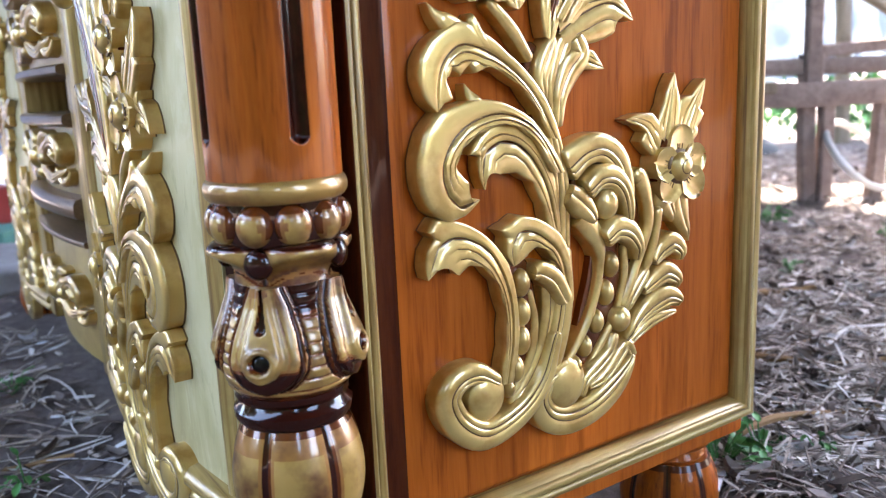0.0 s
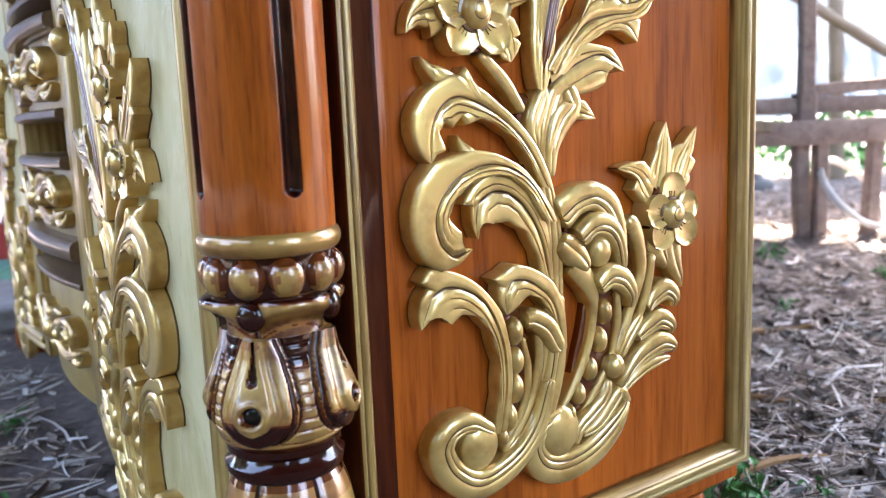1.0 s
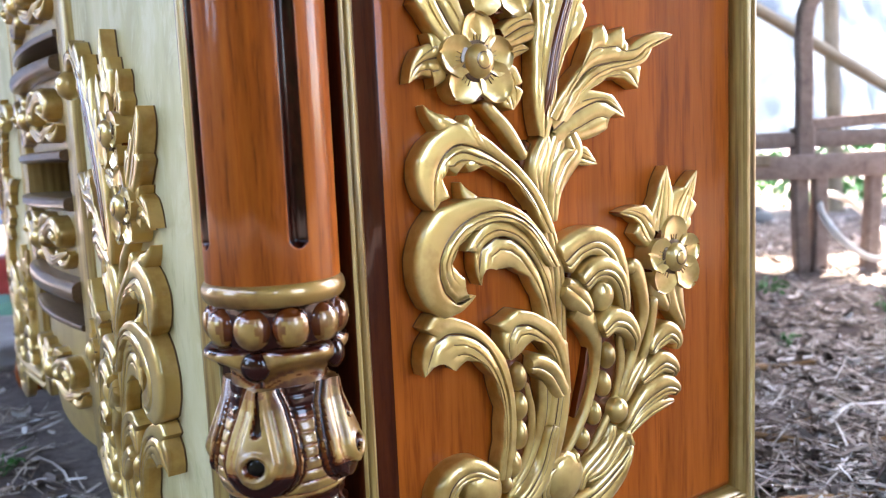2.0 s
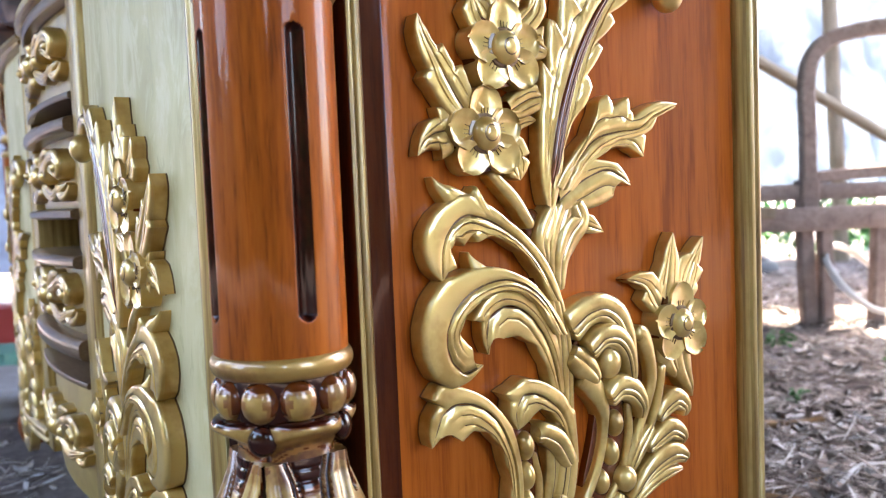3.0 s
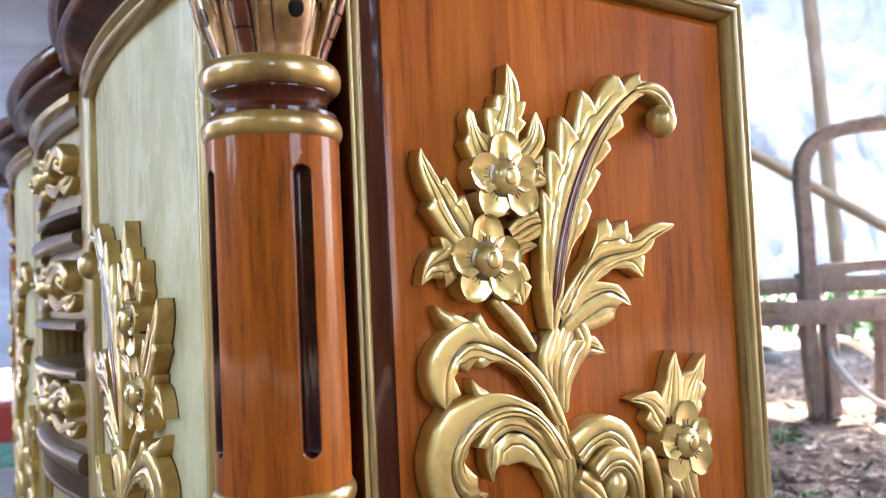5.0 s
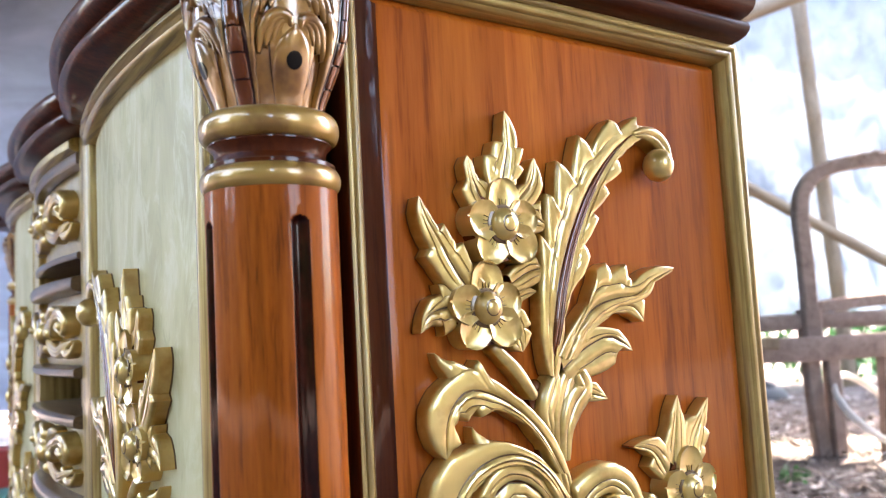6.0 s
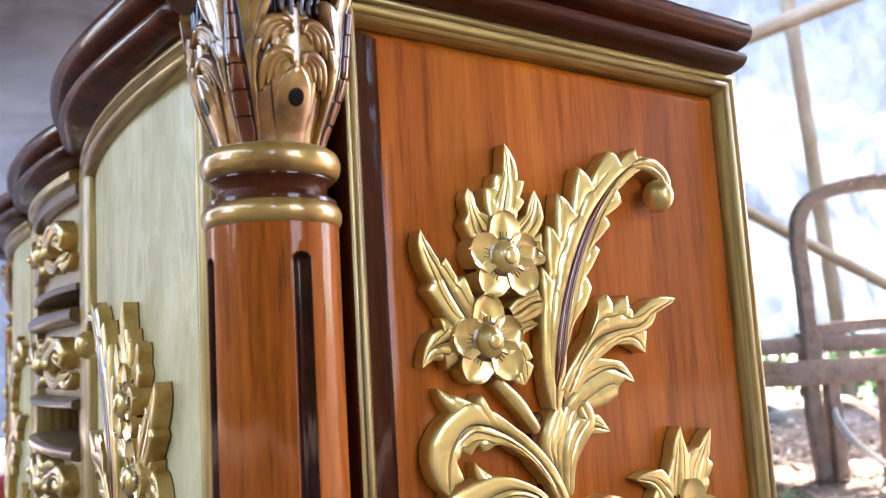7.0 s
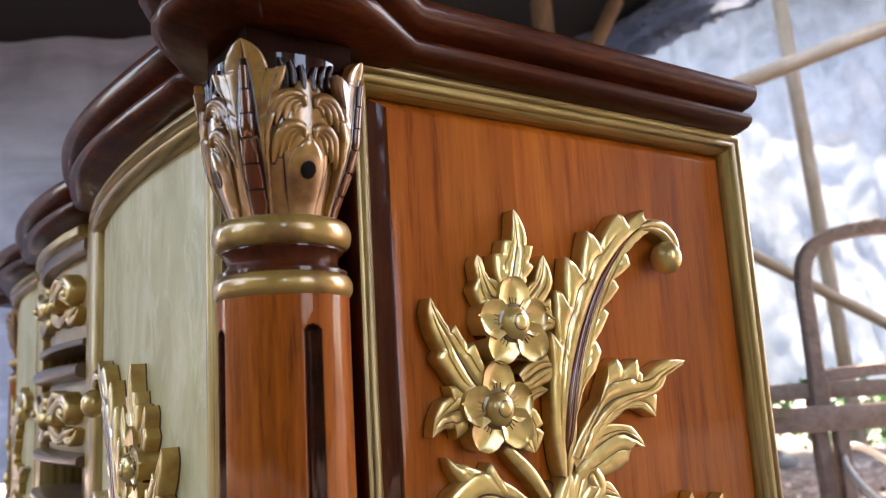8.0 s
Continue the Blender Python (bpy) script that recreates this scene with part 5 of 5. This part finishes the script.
# ---- bamboo poles, tarpaulins and roof ----
def pole(name, a, b, r, mat, label):
    a, b = Vector(a), Vector(b)
    bm = bmesh.new()
    m = (b - a).to_track_quat("Z", "Y").to_matrix().to_4x4()
    length = (b - a).length
    prof = []
    n = max(2, int(length / 0.32))
    for i in range(n):
        z = length * i / n
        prof += [(r * 1.10, z), (r, z + 0.02), (r * 0.98, z + length / n * 0.5), (r, z + length / n - 0.012)]
    prof.append((r, length))
    lathe(bm, prof, 14)
    ob = part(name, bm, mat, None)
    ob.matrix_world = Matrix.Translation(a) @ m
    return tagged(ob, label, "pole", "shelter poles")


RIGHT = Vector((0.834, -0.552, 0))
AHEAD = Vector((0.552, 0.834, 0))
CAM0 = Vector((-0.25, -0.46, 0))


def far(side, depth, z):
    """A place by its offset to the side and its distance from the camera's stand."""
    p = CAM0 + RIGHT * side + AHEAD * depth
    return (p.x, p.y, z)


def sheet(name, a, b, z0, z1, fold, seed, mat, label, nu=70, nv=40, crease=0.6):
    """A hanging tarpaulin from a to b in plan, with folds and creases."""
    a, b = Vector(a), Vector(b)
    across = (b - a).normalized()
    out = Vector((across.y, -across.x, 0))
    bm = bmesh.new()
    rows = []
    for i in range(nu):
        s = i / (nu - 1)
        row = []
        for j in range(nv):
            q = j / (nv - 1)
            p = a + (b - a) * s
            bend = 0.5 * noise.noise((s * 4, q * 3, seed + 9))
            w = fold * noise.noise((s * 7 + seed, q * 2.2, seed)) + 0.5 * fold * noise.noise((s * 16, q * 7 + 6 * s, seed + 5))
            lean = q + 2.2 * s + 0.6 * bend
            w -= crease * fold * (0.55 * abs(noise.noise((s * 22 + 3 * bend, lean * 3.5, seed + 2))) + 0.34 * abs(noise.noise((s * 40 + 2 * bend, q * 9, seed + 3))) + 0.14 * abs(noise.noise((s * 80, lean * 18, seed + 4))))
            row.append(bm.verts.new((p.x + out.x * w, p.y + out.y * w, z0 + (z1 - z0) * q + 0.05 * noise.noise((s * 6, seed, 0)))))
        rows.append(row)
    grid_faces(bm, rows)
    return tagged(part(name, bm, mat, None, smooth=60), label, "tarpaulin", kind="structure")


sheet("tarpaulin_wall", far(0.6, 5.6, 0)[:2] + (0,), far(6.5, 4.6, 0)[:2] + (0,), 0.42, 3.4, 0.16, 1.0, TARP, "crumpled white tarpaulin hung as a wall, daylight on it", 210, 120, 1.5)
sheet("tarpaulin_shade", far(-6.0, 3.4, 0)[:2] + (0,), far(1.0, 5.0, 0)[:2] + (0,), 0.20, 2.74, 0.22, 4.0, TARP_GREY, "grey creased tarpaulin hung in the shade", 90, 60)
pole("bamboo_pole", far(2.53, 4.9, -0.05), far(2.40, 4.9, 3.1), 0.045, BAMBOO, "upright weathered bamboo pole holding the tarpaulin")
pole("bamboo_pole", far(1.4, 4.7, 1.56), far(3.6, 4.7, 0.21), 0.035, BAMBOO, "slanting weathered bamboo pole across the tarpaulin")
pole("bamboo_pole", far(1.2, 4.7, 2.03), far(4.2, 4.3, 2.94), 0.05, BAMBOO, "slanting bamboo rail under the roof edge")
pole("roof_beam", far(0.80, 4.15, 2.02), far(1.16, 4.25, 2.66), 0.045, RAW, "rough wooden brace under the roof")
pole("roof_beam", far(0.78, 4.2, -0.03), far(0.72, 4.2, 2.66), 0.06, RAW, "rough wooden post under the roof")
sheet("tarpaulin_edge", (3.27, 0.9, 0), (3.27, 5.9, 0), 2.34, 2.67, 0.10, 7.0, TARP_GREY, "grey creased tarpaulin hanging from the roof edge", 160, 24, 2.0)
pole("roof_beam", far(-4.5, 3.2, 2.62), far(-0.6, 3.6, 2.62), 0.06, RAW, "rough wooden beam along the roof edge")

# Only the far edge is in view; the rest is sized to cut sky light.
bm = bmesh.new()
box(bm, (-2.7, -3.2, 2.66), (3.3, 6.0, 2.71))
tagged(part("shelter_roof", bm, ROOF, None, smooth=0), "dark shelter roof of old sheets", "roof", kind="structure")
for x, y in ((-2.6, -3.1), (3.2, -3.1), (-2.6, 5.9), (3.2, 5.9)):
    pole("roof_post", (x, y, -0.02), (x, y, 2.68), 0.05, RAW, "rough wooden post carrying the roof")


# Out of view; added to shade the upper part of the tarpaulin wall.
bm = bmesh.new()
box(bm, (0.4, 4.3, 3.45), (6.8, 5.75, 3.50))
overhang = tagged(part("unseen_shade_roof", bm, ROOF, None, smooth=0), "unseen sheet roofing added to shade the tarpaulin wall", "roof", kind="structure")
overhang.matrix_world = Matrix.Translation(CAM0) @ Matrix(((RIGHT.x, AHEAD.x, 0, 0), (RIGHT.y, AHEAD.y, 0, 0), (0, 0, 1, 0), (0, 0, 0, 1)))


def leaf_bank(name, centres, count, size, seed, label):
    """A bank of loose leaves with an uneven outline."""
    r = random.Random(seed)
    bm = bmesh.new()
    for _ in range(count):
        cx, cy, cz, rad, tall = r.choice(centres)
        while True:
            q = Vector((r.uniform(-1, 1), r.uniform(-1, 1), r.uniform(-1, 1)))
            if q.length < 1:
                break
        c = Vector((cx + q.x * rad, cy + q.y * rad, max(0.02, cz + q.z * tall)))
        m = Matrix.Translation(c) @ Euler((r.uniform(0, 6.3), r.uniform(0, 6.3), r.uniform(0, 6.3))).to_matrix().to_4x4()
        s = size * r.uniform(0.5, 1.3)
        v = [bm.verts.new(m @ Vector(p)) for p in ((0, 0, 0), (0.5 * s, 0.28 * s, 0.05 * s), (s, 0, 0), (0.5 * s, -0.28 * s, 0.05 * s))]
        bm.faces.new(v)
    return tagged(part(name, bm, HEDGE if "hedge" in name else GREEN, None, smooth=0), label, "shrub", kind="stuff")


leaf_bank("low_plants", [(*far(s, 5.2 + 0.2 * (i % 3), 0.22), 0.35, 0.26) for i, s in enumerate(ys(1.4, 4.4, 9))], 2600, 0.07, 9, "low green plants in the daylight behind the chair")
def hedge_row(spots, count, seed, label):
    """A dense row of dark shrubs: (x, y, height) for each."""
    leaf_bank("hedge", [(x, y, h * q, 0.75, 0.55) for x, y, h in spots for q in ys(0.1, 1.0, max(2, round(h / 0.55)))], count, 0.46, seed, label)


# unseen tall shrubs, added to darken reflections; daylight comes over them and through three gaps
hedge_row([(x, -5.4 + 0.3 * math.sin(3 * x), 1.2 if -2.9 < x < -1.6 else 0.35 if 0.3 < x < 3.4 else 5.2) for x in ys(-7, 11, 25)], 24000, 10, "unseen dark hedge added behind to shape light and reflections")
hedge_row([(-6.6 + 0.3 * math.sin(3 * y), y, 1.0 if -0.4 < y < 2.4 else 3.6) for y in ys(-4.8, 7.5, 17)], 12000, 11, "unseen dark hedge added beside the shelter to shape the light")

# old tyre and hoop behind the chair
bm = bmesh.new()
rows = []
for i in range(30):
    a = 2 * math.pi * i / 30
    rows.append([bm.verts.new(((0.24 + 0.055 * math.cos(b)) * math.cos(a), (0.24 + 0.055 * math.cos(b)) * math.sin(a), 0.065 * math.sin(b))) for b in (2 * math.pi * k / 12 for k in range(12))])
grid_faces(bm, rows, close_u=True, close_v=True)
RUBBER = Mat("dull_rubber").finish((0.018, 0.02, 0.026), 0.6)
tyre = part("tyre", bm, RUBBER, None)
tyre.matrix_world = Matrix.Translation(far(1.70, 4.6, 0.085)) @ pose(0, 0, 0, 14, 8, 0)
tagged(tyre, "dusty black rubber tyre lying on the ground", "tyre")
bm = bmesh.new()
rows = []
for i in range(40):
    a = 2 * math.pi * i / 40
    rows.append([bm.verts.new(((0.142 + 0.009 * math.cos(b)) * math.cos(a), (0.142 + 0.009 * math.cos(b)) * math.sin(a), 0.013 * math.sin(b))) for b in (2 * math.pi * k / 8 for k in range(8))])
grid_faces(bm, rows, close_u=True, close_v=True)
hoop = part("hoop", bm, Mat("pale_plastic").finish((0.62, 0.60, 0.58), 0.4), None)
hoop.matrix_world = Matrix.Translation((2.47, 1.00, 0.182)) @ Matrix.Rotation(radians(-62), 4, "Z") @ pose(0, 0, 0, 0, 46, 0) @ pose(0, 0, 0, 19, 0, 0)
tagged(hoop, "thin pale hoop leaning beside the chair", "hoop")
RED = Mat("faded_red_plastic").finish((0.42, 0.04, 0.03), 0.5)
TEAL = Mat("faded_teal_cloth").finish((0.10, 0.25, 0.20), 0.8)


def slumped(name, size, at, mat, label, category, seed):
    """A soft slumped block resting on the ground."""
    bm = bmesh.new()
    bmesh.ops.create_cube(bm, size=1.0)
    bmesh.ops.subdivide_edges(bm, edges=bm.edges, cuts=7, use_grid_fill=True)
    for v in bm.verts:
        q = v.co.copy()
        r = (abs(q.x) ** 4 + abs(q.y) ** 4 + abs(q.z) ** 4) ** 0.25 / 0.5
        w = 1 + 0.14 * noise.noise(q * 3 + Vector((seed, 0, 0)))
        v.co = Vector((q.x / r ** 0.35 * size[0] * w, q.y / r ** 0.35 * size[1] * w, (q.z + 0.5) * size[2] * w))
    ob = part(name, bm, mat, None, smooth=60)
    ob.matrix_world = at
    return tagged(ob, label, category)


slumped("sack", (0.62, 0.30, 0.17), Matrix.Translation(far(-1.78, 3.0, 0.0)) @ pose(0, 0, 0, 0, 0, -20), RED, "faded red plastic sack lying in the shade", "sack", 1)
slumped("cloth_bundle", (0.55, 0.24, 0.06), Matrix.Translation(far(-1.66, 2.72, 0.0)) @ pose(0, 0, 0, 0, 0, -30), TEAL, "faded teal cloth bundle on the ground", "cloth", 2)
STONE = Mat("weathered_concrete")
STONE = STONE.finish(STONE.ramp(STONE.noise(STONE.coords((6, 6, 6)), 1.0, 8.0, 0.7), (0.3, (0.14, 0.115, 0.11)), (0.7, (0.36, 0.32, 0.31))), 0.9)
slumped("concrete_slab", (0.60, 0.42, 0.085), Matrix.Translation(far(-1.32, 2.12, -0.01)) @ pose(0, 0, 0, 0, 0, -22), STONE, "low weathered concrete slab on the soil", "slab", 3)
